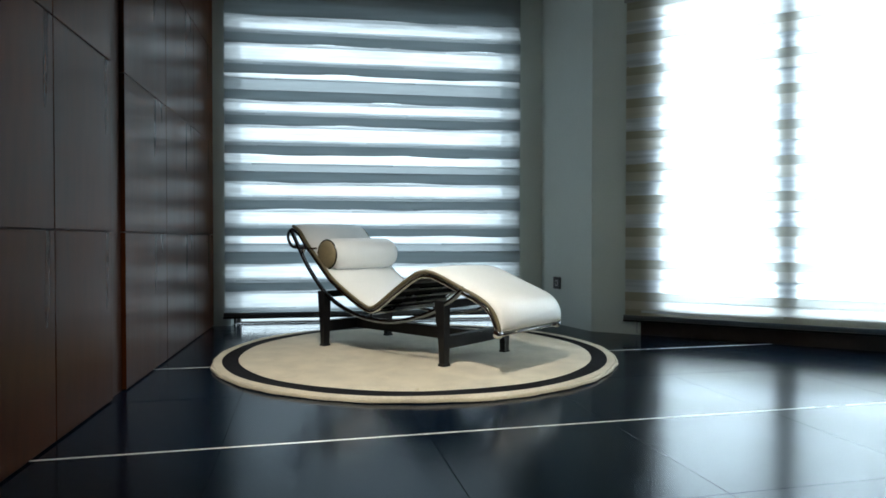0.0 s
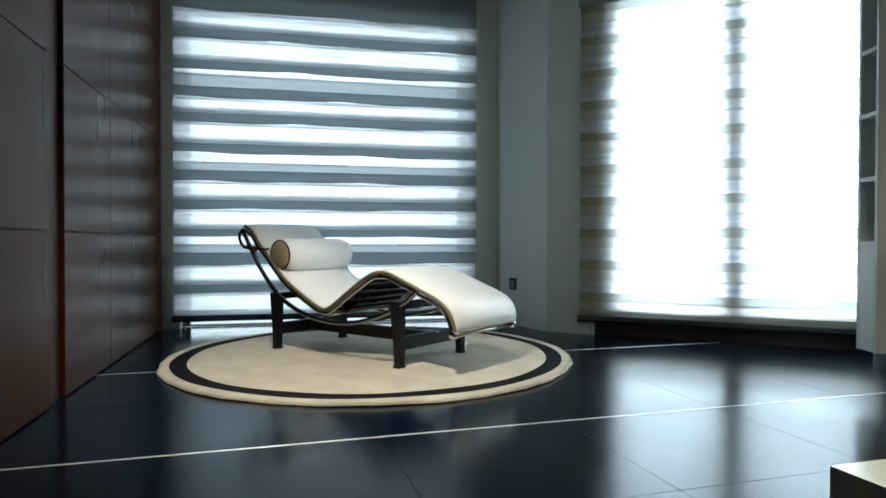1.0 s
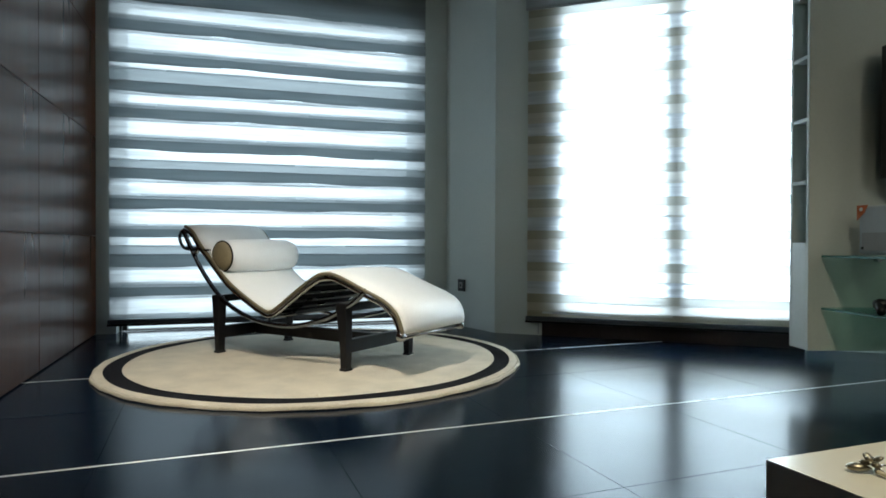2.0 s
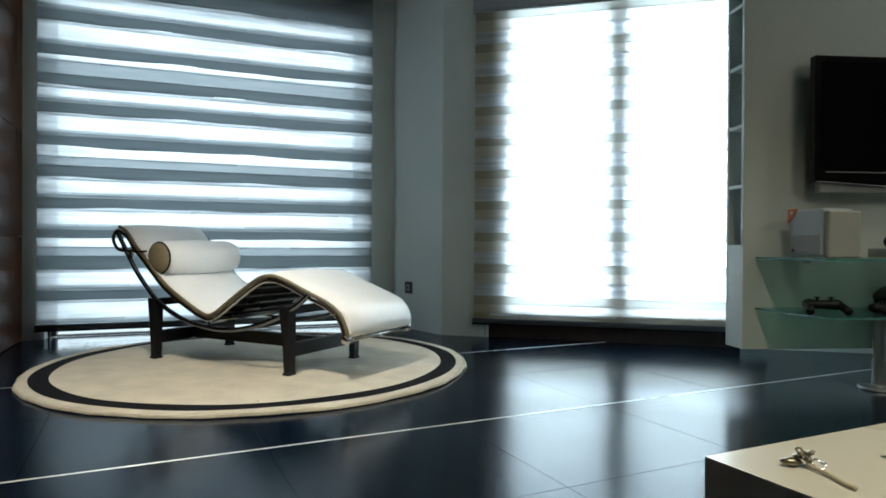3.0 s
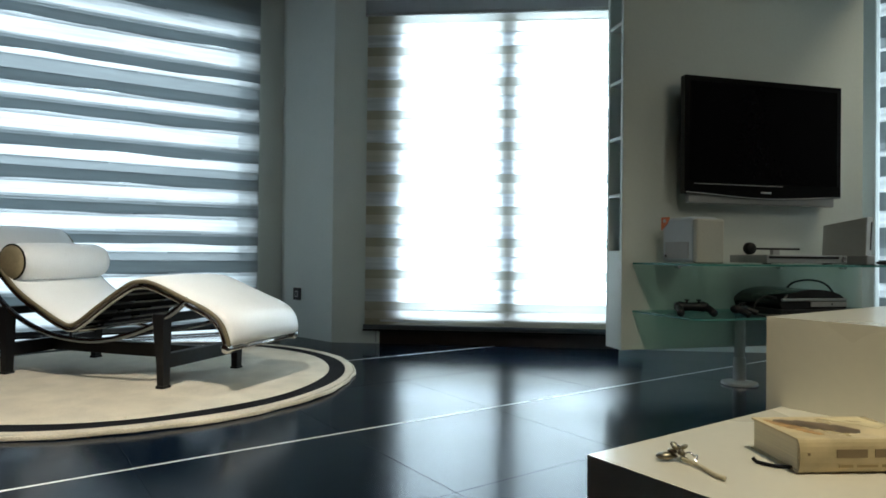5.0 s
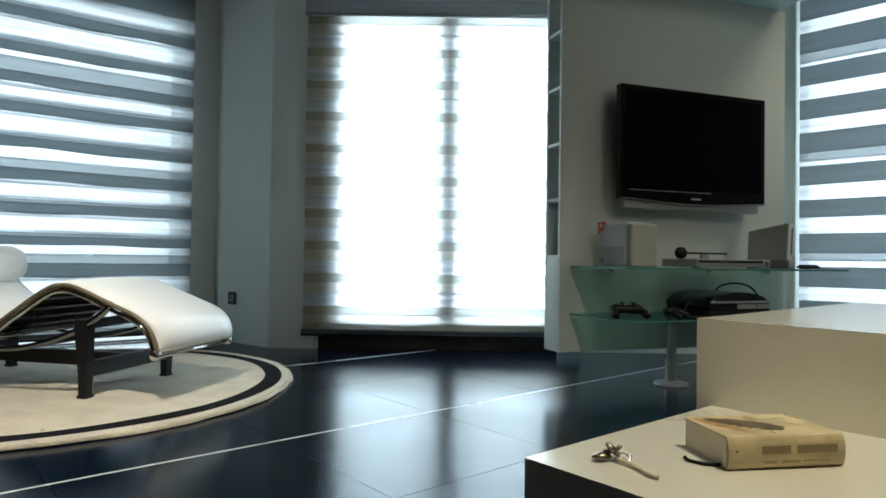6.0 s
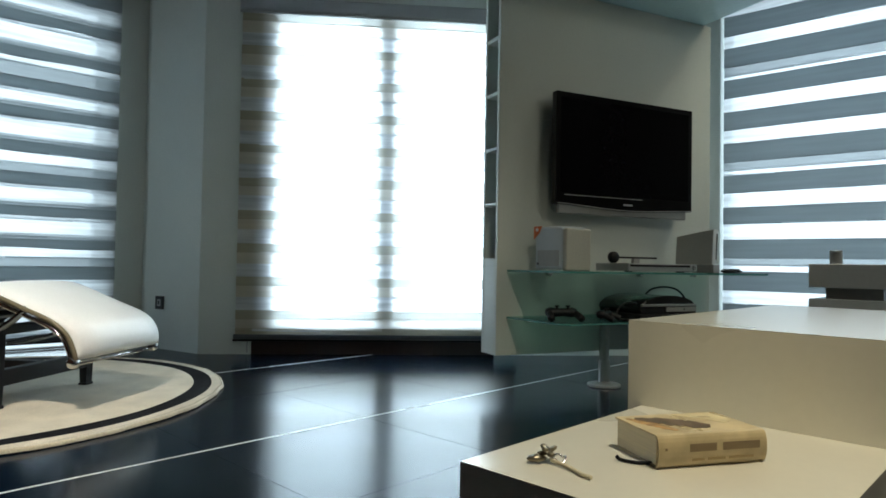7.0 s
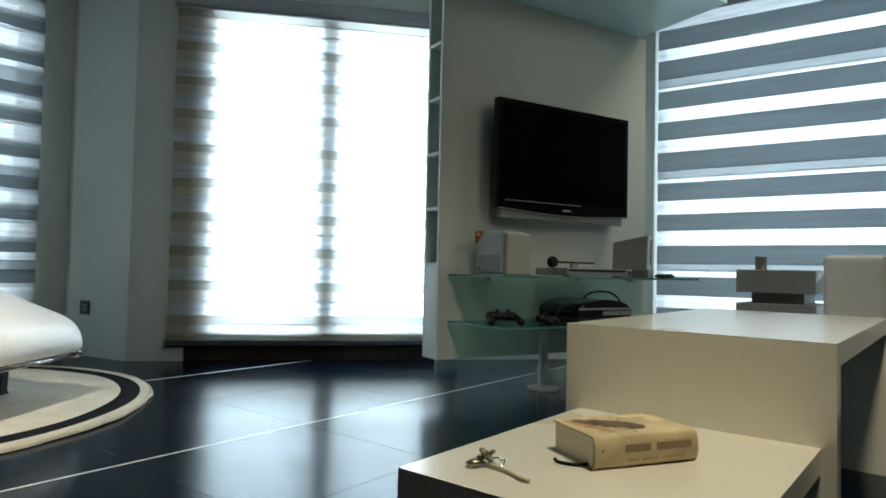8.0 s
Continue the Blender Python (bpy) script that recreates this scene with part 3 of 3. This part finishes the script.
def tv_wall():
    """Local x along the panel, -y towards the room."""
    e = empty("television_wall", UM, "white swivelling wall panel with side niches and glass shelves", "wall unit")
    L, D, Z0, Z1, N = 1.445, 0.15, 0.163, 2.055, 0.20
    part("front_panel", box(0, L, 0, 0.02, Z0, Z1, 0.003), PANELWHITE, e)
    part("back_panel", box(0, L, D - 0.02, D, Z0, Z1, 0.003), PANELWHITE, e)
    part("core", box(N, L - 0.0005, 0.0205, D - 0.0205, Z0 + 0.001, Z1 - 0.001), PANELWHITE, e)
    part("lower_block", box(0.0005, N - 0.0005, 0.0205, D - 0.0205, Z0 + 0.001, 0.645, 0.002), PANELWHITE, e)
    for z in (0.918, 1.198, 1.478, 1.760, 2.03):
        part("niche_shelf", box(0.001, N - 0.0005, 0.0205, D - 0.0205, z - 0.009, z + 0.009, 0.002), PANELWHITE, e, "thin white niche shelf")
    outline = [(0.06, 0.0), (0.10, -0.40), (0.135, -0.432), (1.40, -0.425), (1.43, -0.40), (1.43, 0.0)]
    for z in (0.580, 0.347):
        shelf = part("glass_shelf", extrude_outline(outline, z, z + 0.010, bevel=0.0015), GLASS, e, "clear green-edged glass shelf")
        rim = [(x + 0.002 * sx, y - 0.002) for (x, y), sx in zip(outline[:5], (-1, -1, -0.5, 0.5, 1))]
        part("edge", extrude_outline([(0.0585, -0.003), *rim[1:], (1.4315, -0.003)] + [(x, y - 0.0004) for x, y in outline[::-1][1:-1]], z + 0.001, z + 0.009), GLASSEDGE, shelf, "polished green glass edge")
        for a in (0.3, 0.9, 1.3):
            part("shelf_clip", turned([(0.0, -0.03), (0.011, -0.03), (0.011, 0.0)], 14, centre=(a, 0, z - 0.008), axis="y"), CHROME, e)
    part("canopy", extrude_outline([(0.05, 0.148), (1.39, 0.148), (1.392, -0.60), (0.05, -0.62)], 2.0555, 2.085, bevel=0.004), FROST, e, "frosted teal glass canopy")
    pole = part("pole", turned([(0.0, 0.0), (0.082, 0.0), (0.085, 0.004), (0.083, 0.012), (0.045, 0.016), (0.030, 0.022), (0.029, 0.12), (0.0275, 0.13), (0.024, 0.135), (0.024, 0.347), (0.0, 0.347)], 32, centre=(0.575, -0.12, 0)), SILVER, e, "brushed metal pole with a round foot", smooth=False)
    return e


tv_wall()


def television():
    e = empty("television", UM @ Matrix.Translation((0.27, -0.11, 0.914)), "large black flat television hung on the white panel", "television")
    w, h = 0.916, 0.582
    # the lower rim dips towards the middle
    n, low = 24, []
    for k in range(n + 1):
        x = w * k / n
        low.append((x, 0.012 - 0.020 * math.sin(math.pi * k / n) ** 1.5))
    bez = extrude_outline(low + [(w, h), (0, h)], 0.0, 0.042, axis="y", bevel=0.004)
    body = part("housing", bez, BLACKGLOSS, e, "glossy black housing")
    part("screen", box(0.028, w - 0.028, -0.003, 0.002, 0.07, h - 0.028, 0.001), SCREEN, e, "unlit dark screen")
    part("rim_line", box(0.05, w - 0.36, -0.004, 0.0, 0.058, 0.061), GREYPLASTIC, body)
    part("badge", box(w / 2 - 0.03, w / 2 + 0.03, -0.004, 0.0, 0.022, 0.031, 0.001), SILVER, body, "small pale badge")
    line = [(x + (0.004 if x < 0.1 else -0.004 if x > 0.9 else 0), -0.003, z + 0.004) for x, z in low]
    part("chrome_trim", tube(line, 0.0022, 6, smoothed=False), SILVER, body, "thin bright lower trim")
    part("speaker_bar", box(0.03, w - 0.03, 0.012, 0.045, -0.032, 0.016, 0.006), GREYPLASTIC, e, "grey loudspeaker strip below the screen")
    part("side_badge", box(w - 0.002, w + 0.002, 0.01, 0.03, 0.24, 0.40, 0.001), GREYPLASTIC, e)
    part("cable", tube([(w - 0.02, 0.03, 0.30), (w + 0.012, 0.05, 0.27), (w + 0.016, 0.07, 0.22), (w - 0.01, 0.09, 0.17)], 0.004, 8), PLASTIC, e, smooth=True)
    part("bracket", box(0.30, 0.67, 0.0425, 0.109, 0.14, 0.44, 0.004), BLACKSTEEL, e)
    return e


television()


def shelf_at(a, b, z, turn=0.0):
    return UM @ Matrix.Translation((a, -b, z)) @ Matrix.Rotation(radians(turn), 4, "Z")


ZT, ZL = 0.5905, 0.3575


def speaker_box():
    e = empty("radio_speaker", shelf_at(0.25, 0.20, ZT, -79) @ Matrix.Scale(1.08, 4), "boxy white speaker with a perforated grille, on glass shelf", "speaker")
    # White body and cream grille, greyed in colour for the dimmer light there.
    part("body", box(-0.10, 0.07, -0.075, 0.075, 0.004, 0.195, 0.012, 3), mat("dimmed_white_plastic", (0.42, 0.47, 0.50), 0.4, vary=0.04), e)
    part("grille", box(0.072, 0.098, -0.078, 0.078, 0.0, 0.185, 0.008, 3), mat("dimmed_cream_grille", (0.36, 0.36, 0.31), 0.6, vary=0.08, grain=200, bump=0.2), e, "cream perforated grille")
    part("recess_panel", box(-0.08, 0.05, -0.0775, -0.074, 0.02, 0.09, 0.001), GREYPLASTIC, e, "grey recessed panel")
    part("jack", turned([(0.0, -0.081), (0.005, -0.081), (0.005, -0.076)], 10, centre=(-0.075, 0, 0.03), axis="y"), PLASTIC, e)
    part("tag", extrude_outline([(-0.103, 0.198), (-0.055, 0.198), (-0.07, 0.168), (-0.103, 0.14)], -0.079, -0.074, axis="y"), ORANGE, e, "orange corner tag")
    part("tag_button", turned([(0.0, -0.083), (0.007, -0.082), (0.008, -0.078)], 12, centre=(-0.082, 0, 0.182), axis="y"), WHITEPLASTIC, e)
    return e


def player():
    e = empty("disc_player", shelf_at(0.545, 0.33, ZT), "flat silver disc player with a black slot on glass shelf", "player")
    part("body", box(0, 0.45, 0, 0.25, 0.004, 0.042, 0.004), SILVER, e)
    part("slot", box(0.01, 0.40, -0.003, 0.001, 0.026, 0.036, 0.001), BLACKGLOSS, e, "black disc slot")
    part("knob", turned([(0.0, -0.010), (0.010, -0.010), (0.012, 0.0)], 16, centre=(0.425, 0, 0.024), axis="y"), CHROME, e)
    for x in (0.03, 0.37):
        part("foot", box(x - 0.012, x + 0.012, 0.02, 0.05, 0, 0.004), PLASTIC, e)
    return e


def headset():
    e = empty("handset", shelf_at(0.518, 0.24, ZT + 0.042), "black round-headed handset lying on the silver player", "handset")
    part("head", turned([(0.0, -0.018), (0.022, -0.018), (0.028, -0.010), (0.029, 0.01), (0.022, 0.02), (0.0, 0.02)], 24, centre=(0.01, 0, 0.029), axis="y"), PLASTIC, e, smooth=True)
    part("stem", box(0.03, 0.285, -0.010, 0.010, 0.024, 0.033, 0.003), PLASTIC, e)
    part("rest", box(0.13, 0.17, -0.010, 0.010, 0.0, 0.024, 0.003), GREYPLASTIC, e)
    return e


def console_white():
    e = empty("game_console", shelf_at(1.10, 0.265, ZT, -73), "upright white game console in a grey stand", "game console")
    part("stand", box(-0.04, 0.08, -0.036, 0.036, 0.0, 0.045, 0.005), GREYPLASTIC, e, "grey plastic stand")
    bm = box(-0.135, 0.07, -0.028, 0.028, 0.030, 0.228, 0.004)
    for v in bm.verts:
        v.co.x += 0.10 * (v.co.z - 0.1) * 0.4
        v.co.z += 0.18 * (v.co.x - 0.07)
    part("body", bm, mat("console_white", (0.52, 0.54, 0.53), 0.35, vary=0.04), e, "white upright casing")
    bm = box(0.066, 0.073, 0.008, 0.015, 0.07, 0.205, 0.001)
    for v in bm.verts:
        v.co.x += 0.10 * (v.co.z - 0.1) * 0.4
    part("slot", bm, BLACKGLOSS, e, "dark vertical disc slot")
    return e


def glasses_case():
    e = empty("glasses_case", shelf_at(1.235, 0.34, ZT), "small black pouch lying at the shelf end", "pouch")
    bm = turned([(0.0, -0.07), (0.012, -0.066), (0.019, -0.04), (0.02, 0.0), (0.017, 0.045), (0.009, 0.066), (0.0, 0.07)], 16, axis="x")
    for v in bm.verts:
        v.co.z = max(v.co.z * 0.55 + 0.010, 0.0)
        v.co.y *= 1.4
    part("body", bm, PLASTIC, e, smooth=True)
    part("flap", box(-0.05, 0.04, -0.018, 0.018, 0.0185, 0.0225, 0.002), STRAP, e)
    return e


def console_black():
    e = empty("black_console", shelf_at(0.575, 0.37, ZL) @ Matrix.Scale(1.14, 4), "bulky black game console with an arched top, on lower shelf", "game console")
    n, top = 20, []
    for k in range(n + 1):
        u = k / n
        top.append((0.012 + 0.316 * u, 0.060 + 0.044 * math.sin(math.pi * u) ** 0.55))
    bm = extrude_outline([(0.02, 0.004), (0.325, 0.004), (0.333, 0.05)] + top[::-1] + [(0.004, 0.05)], 0.0, 0.27, axis="y", bevel=0.006)
    body = part("body", bm, BLACKGLOSS, e, "glossy arched casing")
    part("upper_lip", box(0.01, 0.322, -0.010, 0.002, 0.058, 0.068, 0.003), SILVER, body, "thin bright lip")
    part("front_panel", box(0.15, 0.324, -0.006, 0.001, 0.034, 0.055, 0.002), GREYPLASTIC, body, "grey front panel")
    part("power_mark", turned([(0.0, -0.0075), (0.004, -0.007), (0.004, -0.005)], 10, centre=(0.25, 0, 0.045), axis="y"), PLASTIC, body)
    part("lower_body", box(-0.006, 0.37, -0.016, 0.25, 0.0, 0.026, 0.006), PLASTIC, e, "matt black lower casing")
    part("cable", tube([(0.22, 0.20, 0.10), (0.25, 0.19, 0.125), (0.31, 0.17, 0.135), (0.37, 0.15, 0.12), (0.41, 0.14, 0.07), (0.42, 0.16, 0.006)], 0.0045, 8), PLASTIC, e, "looped black cable", smooth=True)
    part("side_cable", tube([(0.006, 0.02, 0.07), (-0.04, 0.03, 0.075), (-0.085, 0.03, 0.045), (-0.09, 0.02, 0.008), (-0.03, -0.03, 0.005), (0.02, -0.05, 0.005)], 0.004, 8), PLASTIC, e, smooth=True)
    return e


def gamepad(a, b, turn):
    e = empty("gamepad", shelf_at(a, b, ZL, turn), "black two-stick gamepad lying on the glass shelf", "gamepad", "gamepads")
    bm = turned([(0.0, -0.062), (0.018, -0.06), (0.026, -0.045), (0.022, -0.02), (0.021, 0.0), (0.022, 0.02), (0.026, 0.045), (0.018, 0.06), (0.0, 0.062)], 18, axis="x")
    for v in bm.verts:
        v.co.z = v.co.z * 0.75 + 0.034
    part("body", bm, PLASTIC, e, smooth=True)
    for s in (-1, 1):
        part("grip", tube([(0.045 * s, 0.0, 0.034), (0.055 * s, -0.03, 0.026), (0.06 * s, -0.06, 0.0135)], 0.0135, 12), PLASTIC, e, smooth=True)
        part("stick", turned([(0.004, 0.05), (0.004, 0.058), (0.009, 0.059), (0.009, 0.063), (0.0, 0.064)], 12, centre=(0.022 * s, -0.012, -0.002)), PLASTIC, e)
    return e


speaker_box(), player(), headset(), console_white(), glasses_case(), console_black()
gamepad(0.175, 0.30, -15).scale = (1.2, 1.2, 1.2)
gamepad(0.375, 0.36, 35)

# ================= things on the low table =================
ZLOW = 0.288


def book():
    e = empty("book", Matrix.Translation((1.012, 0.606, ZLOW)) @ Matrix.Rotation(radians(-27), 4, "Z"), "thick worn hardback with a tan jacket, lying flat", "book")
    L, W, T = 0.207, 0.130, 0.054
    part("page_block", box(0.003, L - 0.003, 0.006, W - 0.004, 0.004, T - 0.004, 0.001), PAPER, e, "yellowed page edges")
    # rounded spine jacket
    n, out, inn = 10, [], []
    for k in range(n + 1):
        a = math.pi * (k / n - 0.5)
        out.append((0.004 - 0.010 * math.cos(a), T / 2 + T / 2 * math.sin(a)))
        inn.append((0.007 - 0.010 * math.cos(a), T / 2 + (T / 2 - 0.003) * math.sin(a)))
    part("spine", extrude_outline(out + inn[::-1], 0.0, L, axis="x"), COVER, e, "tan rounded spine", smooth=False)
    part("top_cover", box(0.0, L, 0.0045, W, T - 0.0035, T, 0.001), COVER, e)
    part("bottom_cover", box(0.0, L, 0.0045, W, 0.0, 0.0035, 0.001), COVER, e)
    rnd = random.Random(3)
    def ragged(p, q, wide, n=18):
        """A torn-edged streak from p to q, its half widths taken from wide."""
        p, q = Vector((*p, 0)), Vector((*q, 0))
        side = Vector((-(q - p).y, (q - p).x, 0)).normalized()
        up, down = [], []
        for k in range(n + 1):
            u = k / n
            at = wide[0] + (wide[1] - wide[0]) * u
            swell = math.sin(math.pi * (0.06 + 0.88 * u)) ** 0.6
            c = p + (q - p) * u
            up.append((c + side * at * swell * rnd.uniform(0.65, 1.15))[:2])
            down.append((c - side * at * swell * rnd.uniform(0.65, 1.15))[:2])
        return up + down[::-1]
    part("cover_picture", extrude_outline(ragged((0.026, 0.108), (0.128, 0.036), (0.020, 0.030)), T, T + 0.0006), COVERDARK, e, "dark landscape print")
    part("cover_strip", extrude_outline(ragged((0.012, 0.112), (0.054, 0.022), (0.010, 0.014)), T, T + 0.0004), mat("warm_print", (0.42, 0.24, 0.09), 0.35, vary=0.5, grain=70, blotch=30), e)
    part("cover_blot", extrude_outline(ragged((0.150, 0.100), (0.172, 0.092), (0.005, 0.004), 8), T, T + 0.0005), mat("brown_print", (0.36, 0.25, 0.12), 0.35, vary=0.4, grain=60, blotch=25), e)
    sky_patch = [(0.11, 0.122), (0.19, 0.12), (0.198, 0.07), (0.17, 0.05), (0.155, 0.075), (0.13, 0.1)]
    part("cover_haze", extrude_outline(sky_patch, T, T + 0.0004), mat("pale_print", (0.62, 0.52, 0.30), 0.32, vary=0.3, grain=40, blotch=18), e)
    part("spine_dot", box(0.012, 0.016, -0.0065, -0.0055, 0.030, 0.034), INK, e)
    # plain bars where the jacket is lettered
    for x0, x1 in ((0.058, 0.108), (0.120, 0.192)):
        part("title_bar", box(x0, x1, -0.0068, -0.0055, 0.026, 0.039, 0.0004), INK, e, "dark lettering bar")
    for x0, x1 in ((0.062, 0.085), (0.092, 0.125), (0.132, 0.180)):
        part("small_bar", box(x0, x1, -0.0062, -0.005, 0.011, 0.015, 0.0003), mat("faded_print", (0.36, 0.26, 0.12), 0.5, vary=0.1), e)
    part("ribbon", tube([(0.004, 0.02, 0.004), (-0.018, 0.030, 0.003), (-0.035, 0.050, 0.003), (-0.040, 0.056, 0.008)], 0.0032, 6), STRAP, e, "black ribbon marker")
    return e


def key_charm():
    e = empty("key_charm", Matrix.Translation((0.905, 0.742, ZLOW)), "small silver flower charm tied to a pale cord", "key ring")
    for k in range(6):
        a = 2 * math.pi * k / 6 + 0.3
        bm = turned([(0.0, -0.012), (0.0035, -0.008), (0.0065, 0.0), (0.0055, 0.007), (0.0, 0.012)], 12, axis="x")
        turn = Matrix.Translation((0.0085 * math.cos(a), 0.0085 * math.sin(a), 0.014 + 0.008 * (k % 2))) @ Matrix.Rotation(a, 4, "Z") @ Matrix.Rotation(radians(-28 if k % 2 else -8), 4, "Y") @ Matrix.Diagonal((0.72, 1.0, 0.6, 1.0))
        bmesh.ops.transform(bm, matrix=turn, verts=bm.verts[:])
        part("petal", bm, PEWTER, e, smooth=True)
    bm = turned([(0.0, -0.020), (0.005, -0.013), (0.0085, 0.0), (0.006, 0.012), (0.0, 0.018)], 14, axis="x")
    bmesh.ops.transform(bm, matrix=Matrix.Translation((-0.018, 0.008, 0.0075)) @ Matrix.Rotation(radians(150), 4, "Z") @ Matrix.Diagonal((1.0, 1.2, 0.8, 1.0)), verts=bm.verts[:])
    part("leaf", bm, PEWTER, e, "dull leaf-shaped pendant", smooth=True)
    part("bead", turned([(0.0, 0.010), (0.005, 0.013), (0.0065, 0.018), (0.005, 0.023), (0.0, 0.025)], 14), CHROME, e, smooth=True)
    part("ring", tube([(0.012 + 0.013 * math.cos(2 * math.pi * k / 16), -0.012 + 0.013 * math.sin(2 * math.pi * k / 16), 0.006 + 0.004 * math.sin(k)) for k in range(17)], 0.0016, 6), CHROME, e, smooth=True)
    part("cord", tube([(-0.004, -0.012, 0.006), (-0.004, -0.035, 0.005), (-0.010, -0.06, 0.0045), (-0.018, -0.08, 0.0045), (-0.020, -0.10, 0.0045)], 0.0034, 8), CORD, e, "pale woven cord", smooth=True)
    return e


book(), key_charm()

# ================= seating and side table =================


def side_table():
    e = empty("side_table", Matrix.Translation((3.50, 1.20, 0)) @ Matrix.Rotation(radians(3.6), 4, "Z"), "stacked white block side table beside the side window", "side table")
    part("base_block", box(0, 0.42, -0.36, 0, 0, 0.475, 0.004), WHITEPLASTIC, e)
    part("neck", box(0.06, 0.36, -0.30, -0.06, 0.475, 0.53, 0.003), GREYPLASTIC, e, "recessed dark neck")
    part("top_block", box(0, 0.42, -0.36, 0, 0.53, 0.645, 0.004), WHITEPLASTIC, e)
    return e


def canister():
    e = empty("canister", Matrix.Translation((3.57, 1.10, 0.645)), "small grey cylinder standing on the side table", "canister")
    part("body", turned([(0.0, 0.0), (0.027, 0.0), (0.028, 0.003), (0.028, 0.05), (0.026, 0.053)], 24), GREYPLASTIC, e)
    part("lid", turned([(0.0285, 0.053), (0.0285, 0.064), (0.026, 0.067), (0.0, 0.067)], 24), SILVER, e)
    return e


def sofa():
    e = empty("sofa", Matrix.Translation((2.98, 0.70, 0)), "low white leather sofa with block arms behind the table", "sofa")
    part("arm", box(0, 0.95, -0.22, 0, 0.06, 0.70, 0.025, 3), LEATHER, e, "padded white arm")
    part("arm", box(0, 0.95, -2.30, -2.08, 0.06, 0.70, 0.025, 3), LEATHER, e, "padded white arm")
    part("back", box(0.72, 0.95, -2.075, -0.225, 0.06, 0.76, 0.025, 3), LEATHER, e)
    part("seat_base", box(0.0, 0.715, -2.075, -0.225, 0.06, 0.26, 0.012), LEATHER, e)
    for k in range(2):
        part("seat_cushion", box(-0.01, 0.715, -1.148 - k * 0.927, -0.228 - k * 0.927, 0.262, 0.43, 0.03, 3), LEATHER, e, "plump white seat cushion")
    part("seam", tube([(-0.002, -0.205, 0.69), (0.5, -0.205, 0.703), (0.94, -0.205, 0.70)], 0.003, 6), PIPING, e)
    for x in (0.08, 0.87):
        for y in (-0.11, -2.19):
            part("foot", box(x - 0.03, x + 0.03, y - 0.03, y + 0.03, 0, 0.06), BLACKSTEEL, e)
    return e


side_table(), canister(), sofa()

# ================= socket on the splayed return =================
sd = Vector((1.642 - 1.487, 4.232 - 4.80, 0))
SM = Matrix.Translation(Vector((1.487, 4.80, 0)) + sd * 0.32) @ Matrix.Rotation(math.atan2(sd.y, sd.x), 4, "Z")
so = empty("wall_socket", SM @ Matrix.Translation((0, -0.001, 0.315)), "small black wall socket on the pale return", "socket")
part("plate", box(-0.045, 0.045, -0.010, 0.0, -0.045, 0.045, 0.003), SOCKET, so)
part("inset", box(-0.018, 0.018, -0.012, -0.0095, -0.022, 0.022, 0.002), SILVER, so, "pale inset")
part("hole", box(-0.010, 0.010, -0.0135, -0.0115, -0.014, 0.014, 0.001), SOCKET, so)

# ================= floor tiles and timber panels =================
floor = obj("floor", box(-1.3, 6.2, -3.2, 6.0, -0.12, -0.004), GROUT)
structure(floor, "dark blue-black slate tiles with thin pale inlay strips", "floor")
T, GAP, SW = 0.657, 0.0012, 0.0105
FA = radians(4.3)
FM = Matrix.Translation((0.927, 1.449, 0)) @ Matrix.Rotation(FA, 4, "Z")


def slab_mesh(name, w, h, t, bevel, material):
    bm = box(0, w, 0, h, -t, 0)
    es = [e for e in bm.edges if all(v.co.z > -1e-6 for v in e.verts)]
    bmesh.ops.bevel(bm, geom=es, offset=bevel, segments=1, profile=0.5, affect="EDGES")
    me = bpy.data.meshes.new(name)
    bm.to_mesh(me)
    bm.free()
    me.materials.append(material)
    return me


def inside(p):
    """Whether a tile lies on the room's floor."""
    far = (p.x - BO.x) * 0.595 + (p.y - BO.y) * 0.804
    side = (p.x - CO.x) * 0.99 + (p.y - CO.y) * 0.139
    return p.x > -1.75 and p.y < 5.1 and far < 0.9 and side < 0.7


tile_me = slab_mesh("tile", T - GAP, T - GAP - SW / 2, 0.01, 0.0003, TILE)
strip_me = slab_mesh("inlay_strip", T * 14, SW, 0.008, 0.0008, STRIP)
for j in range(-5, 6):
    for i in range(-5, 8):
        y0 = j * T + (SW / 2 if j % 2 else 0)
        p = FM @ Vector((i * T, y0, 0))
        c = FM @ Vector(((i + 0.5) * T, (j + 0.5) * T, 0))
        if not inside(c):
            continue
        ob = new("tile", tile_me)
        ob.parent = floor
        ob.matrix_world = Matrix.Translation((p.x, p.y, random.uniform(-0.0003, 0.0003))) @ Matrix.Rotation(FA, 4, "Z")
for j in (-3, -1, 1, 3):
    ob = new("inlay_strip", strip_me)
    ob.parent = floor
    p = FM @ Vector((-5 * T, j * T - SW / 2 - 0.001, 0.0006))
    ob.matrix_world = Matrix.Translation(p) @ Matrix.Rotation(FA, 4, "Z")
    tagged(ob, "thin pale metal inlay strip")

PW, PN, PH = 0.692, 0.53, 0.676
cols = [2.828 + k * PW for k in range(3)] + [2.662 - (k + 1) * PN for k in range(10)]
for k, y in enumerate(cols):
    w = (PW if k < 3 else PN) - 0.005
    w = min(w, YA - y - 0.003)
    if w < 0.05:
        continue
    for r in range(4):
        z0 = 0.006 + r * PH
        hgt = min(PH, H - z0) - 0.005
        bm = box(-0.020, 0.0, 0, w, 0, hgt, 0.0015, 1)
        ob = obj("panel", bm, WOOD)
        ob.parent = wood_wall
        ob.matrix_world = WOODM @ Matrix.Translation((XW, y, z0))
